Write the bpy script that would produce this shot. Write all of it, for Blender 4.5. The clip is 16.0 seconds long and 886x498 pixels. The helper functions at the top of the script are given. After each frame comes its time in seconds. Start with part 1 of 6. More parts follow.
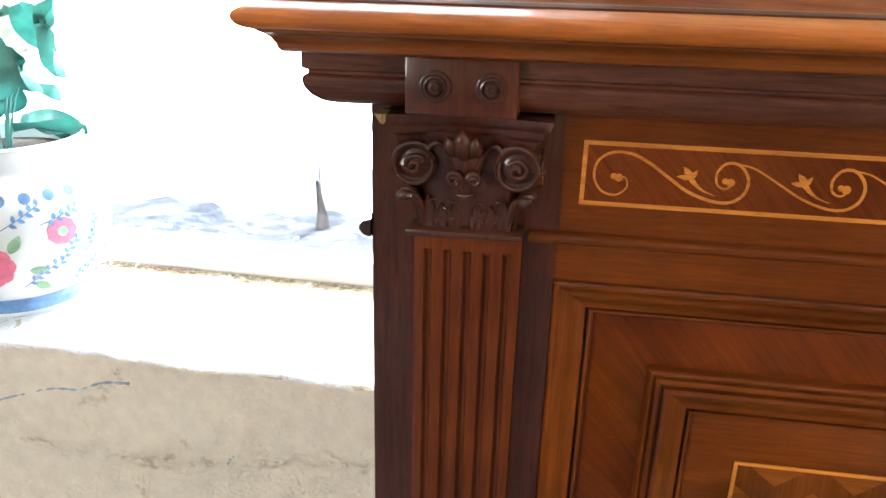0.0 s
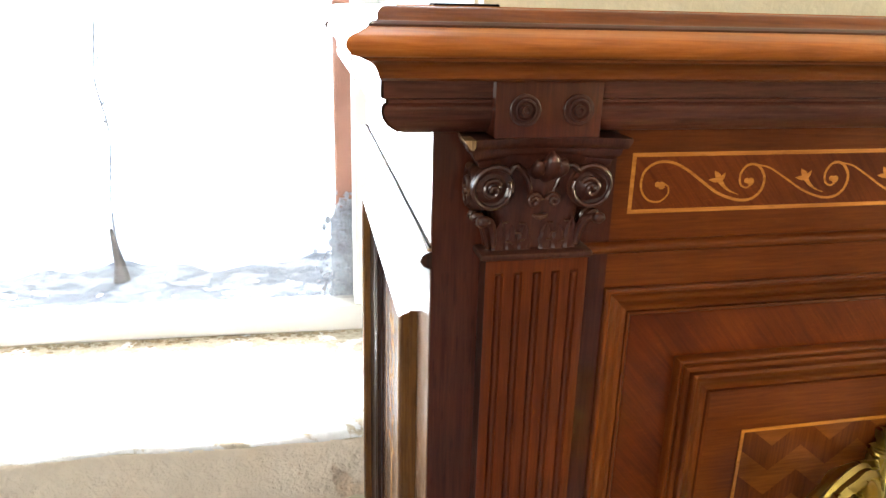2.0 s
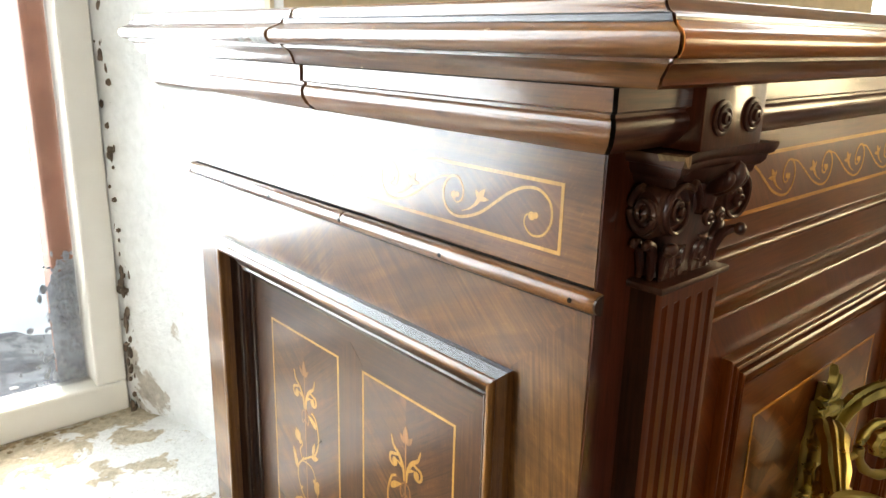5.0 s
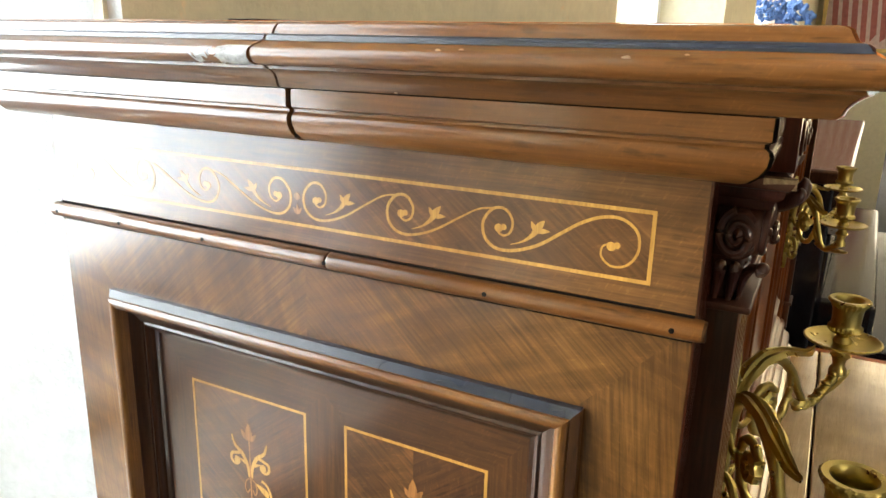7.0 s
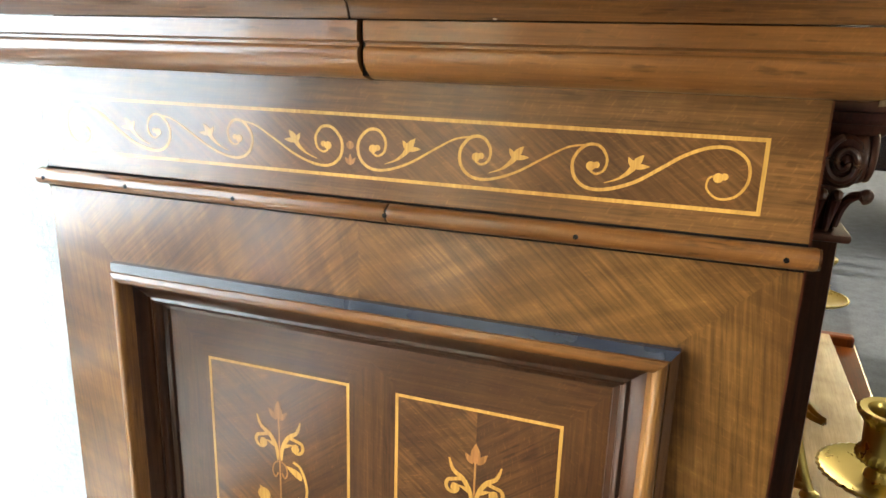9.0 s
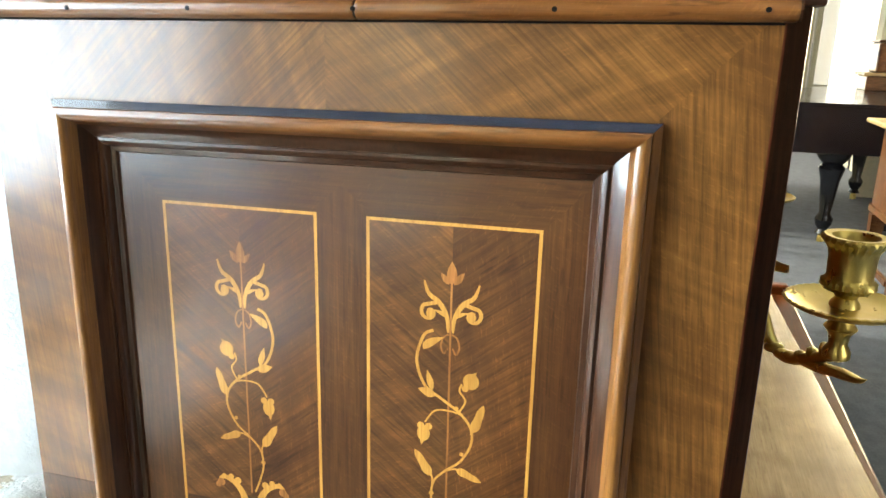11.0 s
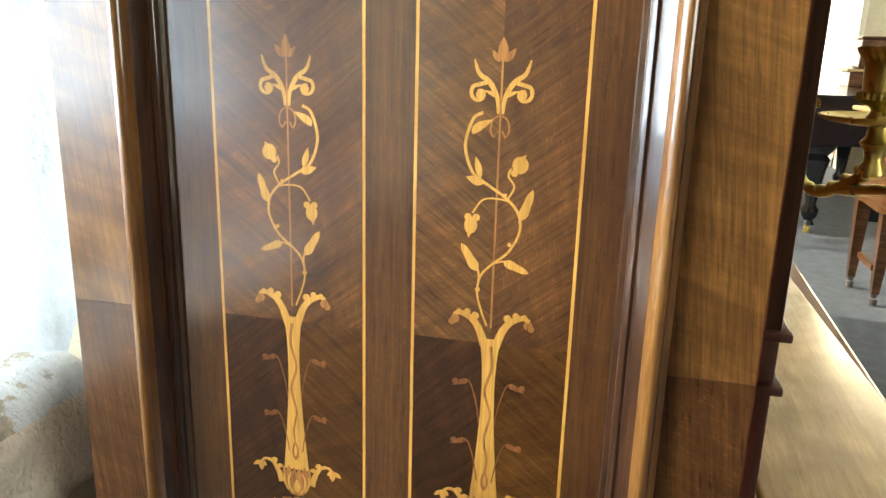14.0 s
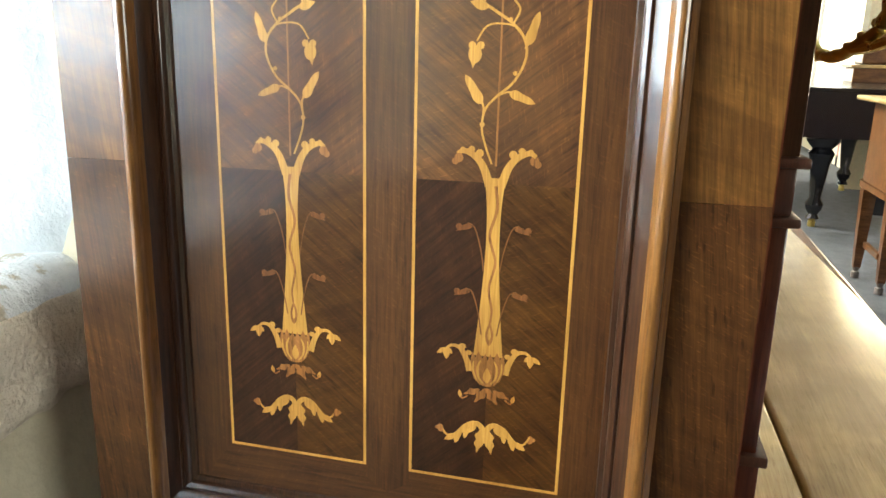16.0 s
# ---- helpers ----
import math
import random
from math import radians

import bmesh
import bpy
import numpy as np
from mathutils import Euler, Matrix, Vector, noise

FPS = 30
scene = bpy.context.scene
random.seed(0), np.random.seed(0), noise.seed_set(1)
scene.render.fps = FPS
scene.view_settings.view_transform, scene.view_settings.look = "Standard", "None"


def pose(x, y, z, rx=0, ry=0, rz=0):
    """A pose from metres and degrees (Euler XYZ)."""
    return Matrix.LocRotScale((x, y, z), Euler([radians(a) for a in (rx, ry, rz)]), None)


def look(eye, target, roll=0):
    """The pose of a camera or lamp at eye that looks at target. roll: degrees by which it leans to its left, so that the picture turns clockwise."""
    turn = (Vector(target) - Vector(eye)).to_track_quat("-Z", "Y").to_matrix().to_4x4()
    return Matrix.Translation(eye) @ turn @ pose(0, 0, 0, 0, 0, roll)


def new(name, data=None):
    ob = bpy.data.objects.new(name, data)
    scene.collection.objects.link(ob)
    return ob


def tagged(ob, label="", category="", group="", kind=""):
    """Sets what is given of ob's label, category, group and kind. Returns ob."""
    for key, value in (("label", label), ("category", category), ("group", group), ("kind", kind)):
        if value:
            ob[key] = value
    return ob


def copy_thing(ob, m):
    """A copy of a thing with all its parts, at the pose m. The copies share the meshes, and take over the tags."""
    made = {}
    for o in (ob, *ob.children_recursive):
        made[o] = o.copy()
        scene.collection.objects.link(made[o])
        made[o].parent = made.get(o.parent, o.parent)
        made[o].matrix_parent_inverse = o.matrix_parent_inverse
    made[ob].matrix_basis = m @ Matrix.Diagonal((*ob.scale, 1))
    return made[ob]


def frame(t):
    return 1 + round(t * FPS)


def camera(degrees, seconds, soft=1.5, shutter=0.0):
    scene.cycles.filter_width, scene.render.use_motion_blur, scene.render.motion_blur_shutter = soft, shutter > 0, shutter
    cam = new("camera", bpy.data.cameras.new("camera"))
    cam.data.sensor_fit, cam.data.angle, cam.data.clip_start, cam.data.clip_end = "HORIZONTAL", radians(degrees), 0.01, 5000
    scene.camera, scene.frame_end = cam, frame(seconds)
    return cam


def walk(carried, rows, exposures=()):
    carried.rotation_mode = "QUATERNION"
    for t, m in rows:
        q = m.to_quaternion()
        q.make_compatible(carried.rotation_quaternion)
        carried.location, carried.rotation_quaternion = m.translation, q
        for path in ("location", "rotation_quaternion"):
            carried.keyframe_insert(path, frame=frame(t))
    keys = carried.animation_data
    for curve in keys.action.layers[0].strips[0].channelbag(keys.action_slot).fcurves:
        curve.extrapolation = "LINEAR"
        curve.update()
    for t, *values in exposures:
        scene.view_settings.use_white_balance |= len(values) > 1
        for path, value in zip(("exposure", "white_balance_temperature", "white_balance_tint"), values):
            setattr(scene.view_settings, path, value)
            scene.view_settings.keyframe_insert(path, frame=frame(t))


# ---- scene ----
cam = camera(60.8, 16.0)
PATH = [
    (0, (0.096, -0.332, 1.408), (-0.243, 1.507, 0.696), 1.5),
    (0.5, (0.071, -0.327, 1.409), (-0.151, 1.545, 0.743), 1.5),
    (1, (0.031, -0.321, 1.404), (-0.024, 1.567, 0.749), 1.6),
    (1.5, (-0.006, -0.326, 1.398), (0.131, 1.566, 0.764), 1.5),
    (2, (-0.054, -0.327, 1.403), (0.288, 1.54, 0.771), 1.5),
    (2.5, (-0.097, -0.317, 1.409), (0.432, 1.508, 0.783), 1.4),
    (3, (-0.122, -0.288, 1.404), (0.572, 1.482, 0.782), 1.5),
    (3.2, (-0.128, -0.275, 1.405), (0.617, 1.467, 0.766), 2.0),
    (5.3, (-0.243, -0.155, 1.387), (1.098, 1.227, 0.846), 1.4),
    (5.5, (-0.255, -0.144, 1.39), (1.147, 1.177, 0.85), 1.6),
    (6, (-0.27, -0.113, 1.393), (1.258, 1.056, 0.847), 1.5),
    (6.5, (-0.281, -0.08, 1.389), (1.342, 0.956, 0.846), 1.5),
    (7, (-0.281, -0.046, 1.395), (1.4, 0.886, 0.842), 1.5),
    (7.5, (-0.284, -0.015, 1.392), (1.436, 0.843, 0.836), 1.6),
    (8, (-0.288, 0.004, 1.385), (1.457, 0.805, 0.827), 1.5),
    (8.2, (-0.29, 0.01, 1.383), (1.466, 0.788, 0.825), 1.6),
    (10.3, (-0.319, 0.047, 1.311), (1.52, 0.615, 0.768), 1.5),
    (10.5, (-0.319, 0.043, 1.3), (1.523, 0.604, 0.759), 1.5),
    (11, (-0.319, 0.041, 1.276), (1.534, 0.564, 0.735), 1.4),
    (11.5, (-0.319, 0.045, 1.257), (1.544, 0.535, 0.721), 1.6),
    (12, (-0.319, 0.048, 1.238), (1.545, 0.535, 0.7), 1.5),
    (12.5, (-0.326, 0.05, 1.221), (1.537, 0.531, 0.675), 1.5),
    (13, (-0.339, 0.05, 1.2), (1.528, 0.535, 0.673), 1.4),
    (13.5, (-0.344, 0.053, 1.191), (1.51, 0.558, 0.637), 1.3),
    (14, (-0.354, 0.061, 1.17), (1.515, 0.548, 0.649), 1.6),
    (14.5, (-0.357, 0.063, 1.149), (1.51, 0.564, 0.635), 1.4),
    (15, (-0.36, 0.066, 1.124), (1.51, 0.558, 0.613), 1.5),
    (15.5, (-0.36, 0.064, 1.103), (1.514, 0.545, 0.596), 1.6),
    (16, (-0.361, 0.057, 1.083), (1.51, 0.553, 0.58), 1.5),
]
walk(cam, [(t, look(eye, target, roll)) for t, eye, target, roll in PATH],
     [(0.0, 0.6, 6200, 12), (1.5, 0.6, 6400, 12), (3.0, 0.18, 6800, 12), (5.5, -0.45, 7200, 11), (8.0, -0.3, 6900, 9), (10.5, -0.02, 6500, 5), (16.0, 0.0, 6500, 5)])

# ---- world and light ----
world = bpy.data.worlds.new("sky")
scene.world = world
world.use_nodes = True
wn = world.node_tree.nodes
sky = wn.new("ShaderNodeTexSky")
sky.sky_type = "NISHITA"
sky.sun_disc = False
sky.sun_elevation, sky.sun_rotation = radians(38), radians(172)
wn["Background"].inputs[1].default_value = 0.15
world.node_tree.links.new(sky.outputs[0], wn["Background"].inputs[0])
sun = new("sun", bpy.data.lights.new("sun", "SUN"))
sun.data.energy, sun.data.angle, sun.data.color = 5.0, radians(0.6), (1.0, 0.93, 0.82)
sun.matrix_world = look((3.2, 8, 6.3), (2.2, 0.5, 0.3))


def window_light(name, at, target, width, height, watts, colour=(1, 1, 1), spread=180):
    lamp = new(name, bpy.data.lights.new(name, "AREA"))
    lamp.data.shape, lamp.data.size, lamp.data.size_y = "RECTANGLE", width, height
    lamp.data.energy, lamp.data.color, lamp.data.spread = watts, colour, radians(spread)
    lamp.matrix_world = look(at, target)
    return lamp


window_light("daylight_window_1", (-0.55, 1.0, 1.99), (-0.55, 0.0, 1.99), 1.15, 1.9, 112, (0.80, 0.91, 1.0), 125)
window_light("daylight_window_2", (2.1, 0.86, 1.85), (2.0, -0.5, 1.2), 1.3, 1.6, 60, (0.86, 0.94, 1.0))
window_light("daylight_window_3", (4.5, 0.86, 1.85), (4.4, -0.5, 1.2), 1.9, 1.6, 85, (1.0, 0.98, 0.94))
window_light("daylight_window_4", (13.25, -0.75, 1.6), (0.0, -0.9, 1.0), 1.9, 2.4, 70, (1.0, 0.88, 0.68))
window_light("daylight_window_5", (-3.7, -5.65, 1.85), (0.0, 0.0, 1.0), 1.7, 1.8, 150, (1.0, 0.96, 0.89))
# warm key light for the front and fallboard, from an added window out of view
window_light("unseen_window_6_key", (7.25, -2.72, 1.95), (0.0, -1.2, 1.0), 1.6, 2.2, 290, (1.0, 0.83, 0.52))


# ---- materials ----
def material(name):
    m = bpy.data.materials.new(name)
    m.use_nodes = True
    n, l = m.node_tree.nodes, m.node_tree.links
    return m, n, l, n["Principled BSDF"]


def ramp(n, stops, mode="LINEAR"):
    r = n.new("ShaderNodeValToRGB")
    r.color_ramp.interpolation = mode
    while len(r.color_ramp.elements) < len(stops):
        r.color_ramp.elements.new(0.5)
    for e, (p, c) in zip(r.color_ramp.elements, stops):
        e.position, e.color = p, (*c, 1)
    return r


def mixed(n, l, kind, fac, a, b):
    x = n.new("ShaderNodeMix")
    x.data_type, x.blend_type = "RGBA", kind
    for i, v in ((0, fac), (6, a), (7, b)):
        if isinstance(v, bpy.types.NodeSocket):
            l.new(v, x.inputs[i])
        elif i:
            x.inputs[i].default_value = (*v, 1)
        else:
            x.inputs[i].default_value = v
    return x.outputs[2]


def noise_tex(n, l, vec, scale, detail=4.0, rough=0.55, distort=0.0):
    t = n.new("ShaderNodeTexNoise")
    t.inputs["Scale"].default_value, t.inputs["Detail"].default_value = scale, detail
    t.inputs["Roughness"].default_value, t.inputs["Distortion"].default_value = rough, distort
    if vec is not None:
        l.new(vec, t.inputs["Vector"])
    return t


def coords(n, l, turn=(0, 0, 0), scale=(1, 1, 1)):
    c = n.new("ShaderNodeTexCoord")
    r = n.new("ShaderNodeMapping")
    r.inputs["Rotation"].default_value = [radians(a) for a in turn]
    l.new(c.outputs["Object"], r.inputs["Vector"])
    s = n.new("ShaderNodeMapping")
    s.inputs["Scale"].default_value = scale
    l.new(r.outputs[0], s.inputs["Vector"])
    return s.outputs[0]


def bump(n, l, height, strength, distance=0.001):
    b = n.new("ShaderNodeBump")
    b.inputs["Strength"].default_value, b.inputs["Distance"].default_value = strength, distance
    l.new(height, b.inputs["Height"])
    return b.outputs[0]


def wood(name, dark, light, turn=(0, 0, 0), along="z", fine=1.0, gloss=0.2, coat=0.8, flame=0.35, relief=0.1, figure=0.0, strong=1.0, ior=1.6, smeared=0.35, curl=64):
    """Polished veneer or solid wood, its grain running along one axis after the turn; figure adds soft ribbons that cross it at the angle curl."""
    m, n, l, p = material(name)
    axis = "xyz".index(along)

    def stretched(k, across=1.0):
        return coords(n, l, turn, [k if i == axis else across for i in range(3)])

    flow = noise_tex(n, l, stretched(0.1), 55 * fine, 4, 0.6, 0.5)
    grain = noise_tex(n, l, stretched(0.035), 620 * fine, 5, 0.7, 0.4)
    pores = noise_tex(n, l, stretched(0.16), 360 * fine, 2, 0.5)
    streak = noise_tex(n, l, stretched(0.05), 260 * fine, 3, 0.6, 0.3)
    about = 0 if along == "y" or turn[0] else 1 if along == "x" or turn[1] else 0
    fleck = noise_tex(n, l, coords(n, l, [turn[i] + (58 if i == about else 0) for i in range(3)], [0.2 if i == axis else 1 for i in range(3)]), 1000 * fine, 2, 0.5)
    ripple = noise_tex(n, l, coords(n, l, [turn[i] + (curl if i == about else 0) for i in range(3)], [0.16 if i == axis else 1 for i in range(3)]), 95 * fine, 2, 0.5, 0.4)
    cloud = noise_tex(n, l, coords(n, l, turn), 13, 3, 0.5)
    mid = [(a + b) / 2 for a, b in zip(dark, light)]
    base = ramp(n, [(0.30, dark), (0.5, mid), (0.70, light)])
    l.new(grain.outputs[0], base.inputs[0])
    c = base.outputs[0]
    for tex, lo, hi, low, high, much in ((flow, 0.36, 0.64, (0.62, 0.55, 0.48), (1.2, 1.2, 1.15), flame + 0.35), (cloud, 0.32, 0.68, (0.72, 0.66, 0.6), (1.2, 1.2, 1.2), 0.85),
                                         (streak, 0.36, 0.62, (0.5, 0.44, 0.38), (1.12, 1.12, 1.1), 0.55 * strong), (ripple, 0.38, 0.64, (0.66, 0.58, 0.5), (1.24, 1.25, 1.2), figure),
                                         (fleck, 0.59, 0.68, (1, 1, 1), (1.6, 1.66, 1.7), strong if figure else 0.35 * strong), (pores, 0.30, 0.40, (0.25, 0.2, 0.16), (1, 1, 1), min(1, 0.7 * strong))):
        if not much:
            continue
        r = ramp(n, [(lo, low), (hi, high)])
        l.new(tex.outputs[0], r.inputs[0])
        c = mixed(n, l, "MULTIPLY", much, c, r.outputs[0])
    l.new(c, p.inputs["Base Color"])
    smear = noise_tex(n, l, coords(n, l, turn), 26, 5, 0.7)
    worn = ramp(n, [(0.35, (gloss * (0.85 - 0.3 * smeared),) * 3), (0.7, (gloss * (0.85 + 0.3 * smeared),) * 3)])
    l.new(smear.outputs[0], worn.inputs[0])
    l.new(worn.outputs[0], p.inputs["Coat Roughness"])
    p.inputs["Roughness"].default_value, p.inputs["Specular IOR Level"].default_value = min(0.8, gloss * 2.4), 0.12
    p.inputs["Coat Weight"].default_value, p.inputs["Coat IOR"].default_value = coat, ior
    l.new(bump(n, l, grain.outputs[0], relief, 0.0004), p.inputs["Normal"])
    l.new(bump(n, l, streak.outputs[0], relief * 0.5, 0.0003), p.inputs["Coat Normal"])
    return m


def plain(name, colour, rough=0.5, metal=0.0, vary=0.25, scale=30, relief=0.15, depth=0.002, coat=0.0):
    m, n, l, p = material(name)
    v = coords(n, l)
    a, b = noise_tex(n, l, v, scale, 5, 0.6), noise_tex(n, l, v, scale * 7, 4, 0.6)
    r = ramp(n, [(0.25, [c * (1 - vary) for c in colour]), (0.75, [min(1, c * (1 + vary)) for c in colour])])
    l.new(a.outputs[0], r.inputs[0])
    l.new(r.outputs[0], p.inputs["Base Color"])
    rr = ramp(n, [(0.3, (rough * 0.8,) * 3), (0.7, (min(1, rough * 1.25),) * 3)])
    l.new(b.outputs[0], rr.inputs[0])
    l.new(rr.outputs[0], p.inputs["Roughness"])
    p.inputs["Metallic"].default_value, p.inputs["Coat Weight"].default_value = metal, coat
    if relief:
        l.new(bump(n, l, b.outputs[0], relief, depth), p.inputs["Normal"])
    return m


def plaster(name, paint, stain, amount, relief=0.5, scale=9, damp=None, reach=0.1, along=1.0):
    """Old limewash: uneven, flaking, with stains where the paint is gone."""
    m, n, l, p = material(name)
    v = coords(n, l)
    big, mid, fine = noise_tex(n, l, v, scale, 6, 0.62, 0.4), noise_tex(n, l, v, scale * 4.5, 6, 0.65), noise_tex(n, l, v, 160, 4, 0.6)
    soft = ramp(n, [(0.3, [c * 0.86 for c in paint]), (0.7, paint)])
    l.new(mid.outputs[0], soft.inputs[0])
    edge = ramp(n, [(amount - 0.02, (1, 1, 1)), (amount + 0.02, (0, 0, 0))])
    field = big.outputs[0]
    if damp:
        # crumbling damp patch round one place, drawn out lengthwise where along is small
        far = n.new("ShaderNodeVectorMath")
        far.operation = "DISTANCE"
        long = n.new("ShaderNodeMapping")
        long.inputs["Scale"].default_value = (along, 1, 1)
        l.new(v, long.inputs["Vector"])
        l.new(long.outputs[0], far.inputs[0])
        far.inputs[1].default_value = (damp[0] * along, damp[1], damp[2])
        fall = n.new("ShaderNodeMapRange")
        fall.inputs["From Max"].default_value, fall.inputs["To Min"].default_value, fall.inputs["To Max"].default_value = reach, 0.27, 0.0
        l.new(far.outputs["Value"], fall.inputs["Value"])
        less = n.new("ShaderNodeMath")
        less.operation = "SUBTRACT"
        l.new(field, less.inputs[0])
        l.new(fall.outputs[0], less.inputs[1])
        field = less.outputs[0]
    l.new(field, edge.inputs[0])
    spots = ramp(n, [(0.3, stain), (0.7, [min(1, c * 1.9) for c in stain])])
    l.new(mid.outputs[0], spots.inputs[0])
    l.new(mixed(n, l, "MIX", edge.outputs[0], soft.outputs[0], spots.outputs[0]), p.inputs["Base Color"])
    p.inputs["Roughness"].default_value = 0.85
    h = n.new("ShaderNodeMath")
    h.operation = "ADD"
    l.new(mid.outputs[0], h.inputs[0])
    l.new(fine.outputs[0], h.inputs[1])
    l.new(bump(n, l, h.outputs[0], relief, 0.004), p.inputs["Normal"])
    return m


WALNUT_D, WALNUT_L = (0.066, 0.0262, 0.0061), (0.156, 0.0690, 0.0164)
RED_D, RED_L = (0.092, 0.0200, 0.0027), (0.158, 0.0385, 0.0053)
M_STILE = wood("walnut_veneer", WALNUT_D, WALNUT_L, (48, 0, 0), "z", figure=0.6, flame=0.15, strong=0.35, gloss=0.2, coat=0.9, ior=1.58)
M_STILE_UP = wood("walnut_stile_veneer", WALNUT_D, WALNUT_L, (6, 0, 0), "z", flame=0.2, figure=0.6, strong=0.35, gloss=0.2, coat=0.9, ior=1.58)
# lower stile pieces darker than the upper, the downward loss of light coloured in
M_STILE_LOW = wood("walnut_stile_lower_shaded", (0.0379, 0.0136, 0.0036), (0.0844, 0.0330, 0.0086), (6, 0, 0), "z", flame=0.4, figure=0.5, strong=0.95, coat=0.9, ior=1.45)
M_STILE_B = wood("walnut_veneer_mirrored", WALNUT_D, WALNUT_L, (-48, 0, 0), "z", figure=0.6, flame=0.15, strong=0.35, gloss=0.2, coat=0.9, ior=1.58)
M_CROSS = wood("walnut_crossband", (0.0316, 0.0105, 0.0026), (0.0713, 0.0263, 0.0063), (0, 0, 0), "z", figure=0.2, strong=0.55, gloss=0.22, coat=0.95, ior=1.48)
M_CROSS_H = wood("walnut_crossband_level", (0.0316, 0.0105, 0.0026), (0.0713, 0.0263, 0.0063), (0, 0, 0), "y", figure=0.2, strong=0.55, gloss=0.22, coat=0.95, ior=1.48)
M_FRIEZE = wood("walnut_frieze_veneer", (0.0695, 0.0276, 0.0077), (0.1519, 0.0665, 0.0192), (0, 0, 0), "y", figure=0.3, strong=0.5, gloss=0.18, coat=1.0, ior=1.5)
M_FRIEZE_F = wood("walnut_frieze_field", (0.0608, 0.0232, 0.0065), (0.1302, 0.0543, 0.0158), (52, 0, 0), "z", figure=0.35, strong=0.5, gloss=0.18, coat=1.0, ior=1.5)
M_FIELD_A = wood("walnut_field_rising", (0.0523, 0.0186, 0.0046), (0.1167, 0.0466, 0.0110), (52, 0, 0), "z", figure=0.6, strong=0.75, gloss=0.22, coat=0.95, ior=1.58)
M_FIELD_C = wood("walnut_field_brown_shaded", (0.0336, 0.0117, 0.0023), (0.0733, 0.0281, 0.0051), (52, 0, 0), "z", figure=0.6, strong=0.75, gloss=0.19, coat=0.95, ior=1.4)
M_FIELD_B = wood("walnut_field_falling", (0.0430, 0.0145, 0.0037), (0.0940, 0.0346, 0.0081), (-52, 0, 0), "z", figure=0.6, strong=0.75, gloss=0.22, coat=0.95, ior=1.58)
M_FIELD_D = wood("walnut_field_dark_shaded", (0.0155, 0.0046, 0.0013), (0.0354, 0.0113, 0.0032), (-48, 0, 0), "z", figure=0.45, strong=0.7, gloss=0.19, coat=0.95, ior=1.4)
M_SOLID_Y = wood("walnut_moulding_along_side", (0.0927, 0.0326, 0.0079), (0.1359, 0.0535, 0.0137), (0, 0, 0), "y", relief=0.06, gloss=0.12, coat=1.0, flame=0.2, strong=0.8, ior=1.6)
M_SOLID_DK = wood("shaded_walnut_cove_along_side", (0.0558, 0.0203, 0.0058), (0.1170, 0.0468, 0.0128), (0, 0, 0), "y", relief=0.05, gloss=0.13, coat=0.9, strong=0.8, ior=1.5)
M_SOLID_Z = wood("walnut_moulding_upright", (0.0900, 0.0351, 0.0083), (0.1800, 0.0801, 0.0207), (0, 0, 0), "z", relief=0.06, gloss=0.12, coat=1.0, strong=0.55, ior=1.5)
M_COVE = wood("shaded_cove_wood", (0.0144, 0.0054, 0.0025), (0.0418, 0.0151, 0.0062), (0, 0, 0), "z", relief=0.05, gloss=0.12, coat=1.0, strong=0.5, ior=1.45)
M_RED_X = wood("red_walnut_along_front", RED_D, RED_L, (0, 0, 0), "x", relief=0.04, flame=0.0, gloss=0.15, strong=0.28, ior=1.36, coat=0.5)
M_RED_Z = wood("red_walnut_upright", RED_D, RED_L, (0, 0, 0), "z", relief=0.04, flame=0.0, gloss=0.15, strong=0.28, ior=1.36, coat=0.5)
M_RED_DIAG = wood("red_walnut_veneer", (0.084, 0.0158, 0.0024), (0.145, 0.0305, 0.0046), (0, 40, 0), "z", relief=0.03, flame=0.1, gloss=0.15, strong=0.28, figure=0.12, ior=1.36, coat=0.5)
M_PARQ_L = wood("light_parquetry_wood", (0.16, 0.046, 0.0078), (0.27, 0.085, 0.0145), (0, 0, 0), "x", relief=0.03, gloss=0.15, strong=0.35, ior=1.36, coat=0.5)
M_PARQ_D = wood("dark_parquetry_wood", (0.105, 0.026, 0.0042), (0.175, 0.048, 0.0078), (0, 0, 0), "z", relief=0.03, gloss=0.15, strong=0.35, ior=1.36, coat=0.5)
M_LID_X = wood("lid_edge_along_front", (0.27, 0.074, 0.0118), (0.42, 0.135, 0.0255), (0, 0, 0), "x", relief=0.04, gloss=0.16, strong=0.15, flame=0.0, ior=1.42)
M_LID_DK = wood("dark_shaded_lid_edge", (0.115, 0.0290, 0.0058), (0.205, 0.0580, 0.0120), (0, 0, 0), "x", relief=0.04, gloss=0.15, strong=0.25, ior=1.42)
# red shifted towards purple, standing in for sky mirrored in the cornice
M_CORNICE = wood("sky_tinted_red_cornice", (0.0510, 0.0158, 0.0111), (0.1188, 0.0399, 0.0257), (0, 0, 0), "x", gloss=0.13, strong=0.5, ior=1.45)
M_PILASTER = wood("red_walnut_pilaster", (0.0700, 0.0138, 0.0031), (0.1240, 0.0276, 0.0057), (0, 0, 0), "z", relief=0.04, flame=0.0, gloss=0.15, strong=0.28, ior=1.4, coat=0.6)
M_POST = wood("dark_red_post", (0.048, 0.0105, 0.0050), (0.094, 0.0230, 0.0105), (0, 0, 0), "z", gloss=0.14, strong=0.5)
M_SHADE = wood("dark_wood_shaded_return", (0.022, 0.0072, 0.0028), (0.050, 0.0165, 0.0060), (0, 0, 0), "z", gloss=0.16, strong=0.5)
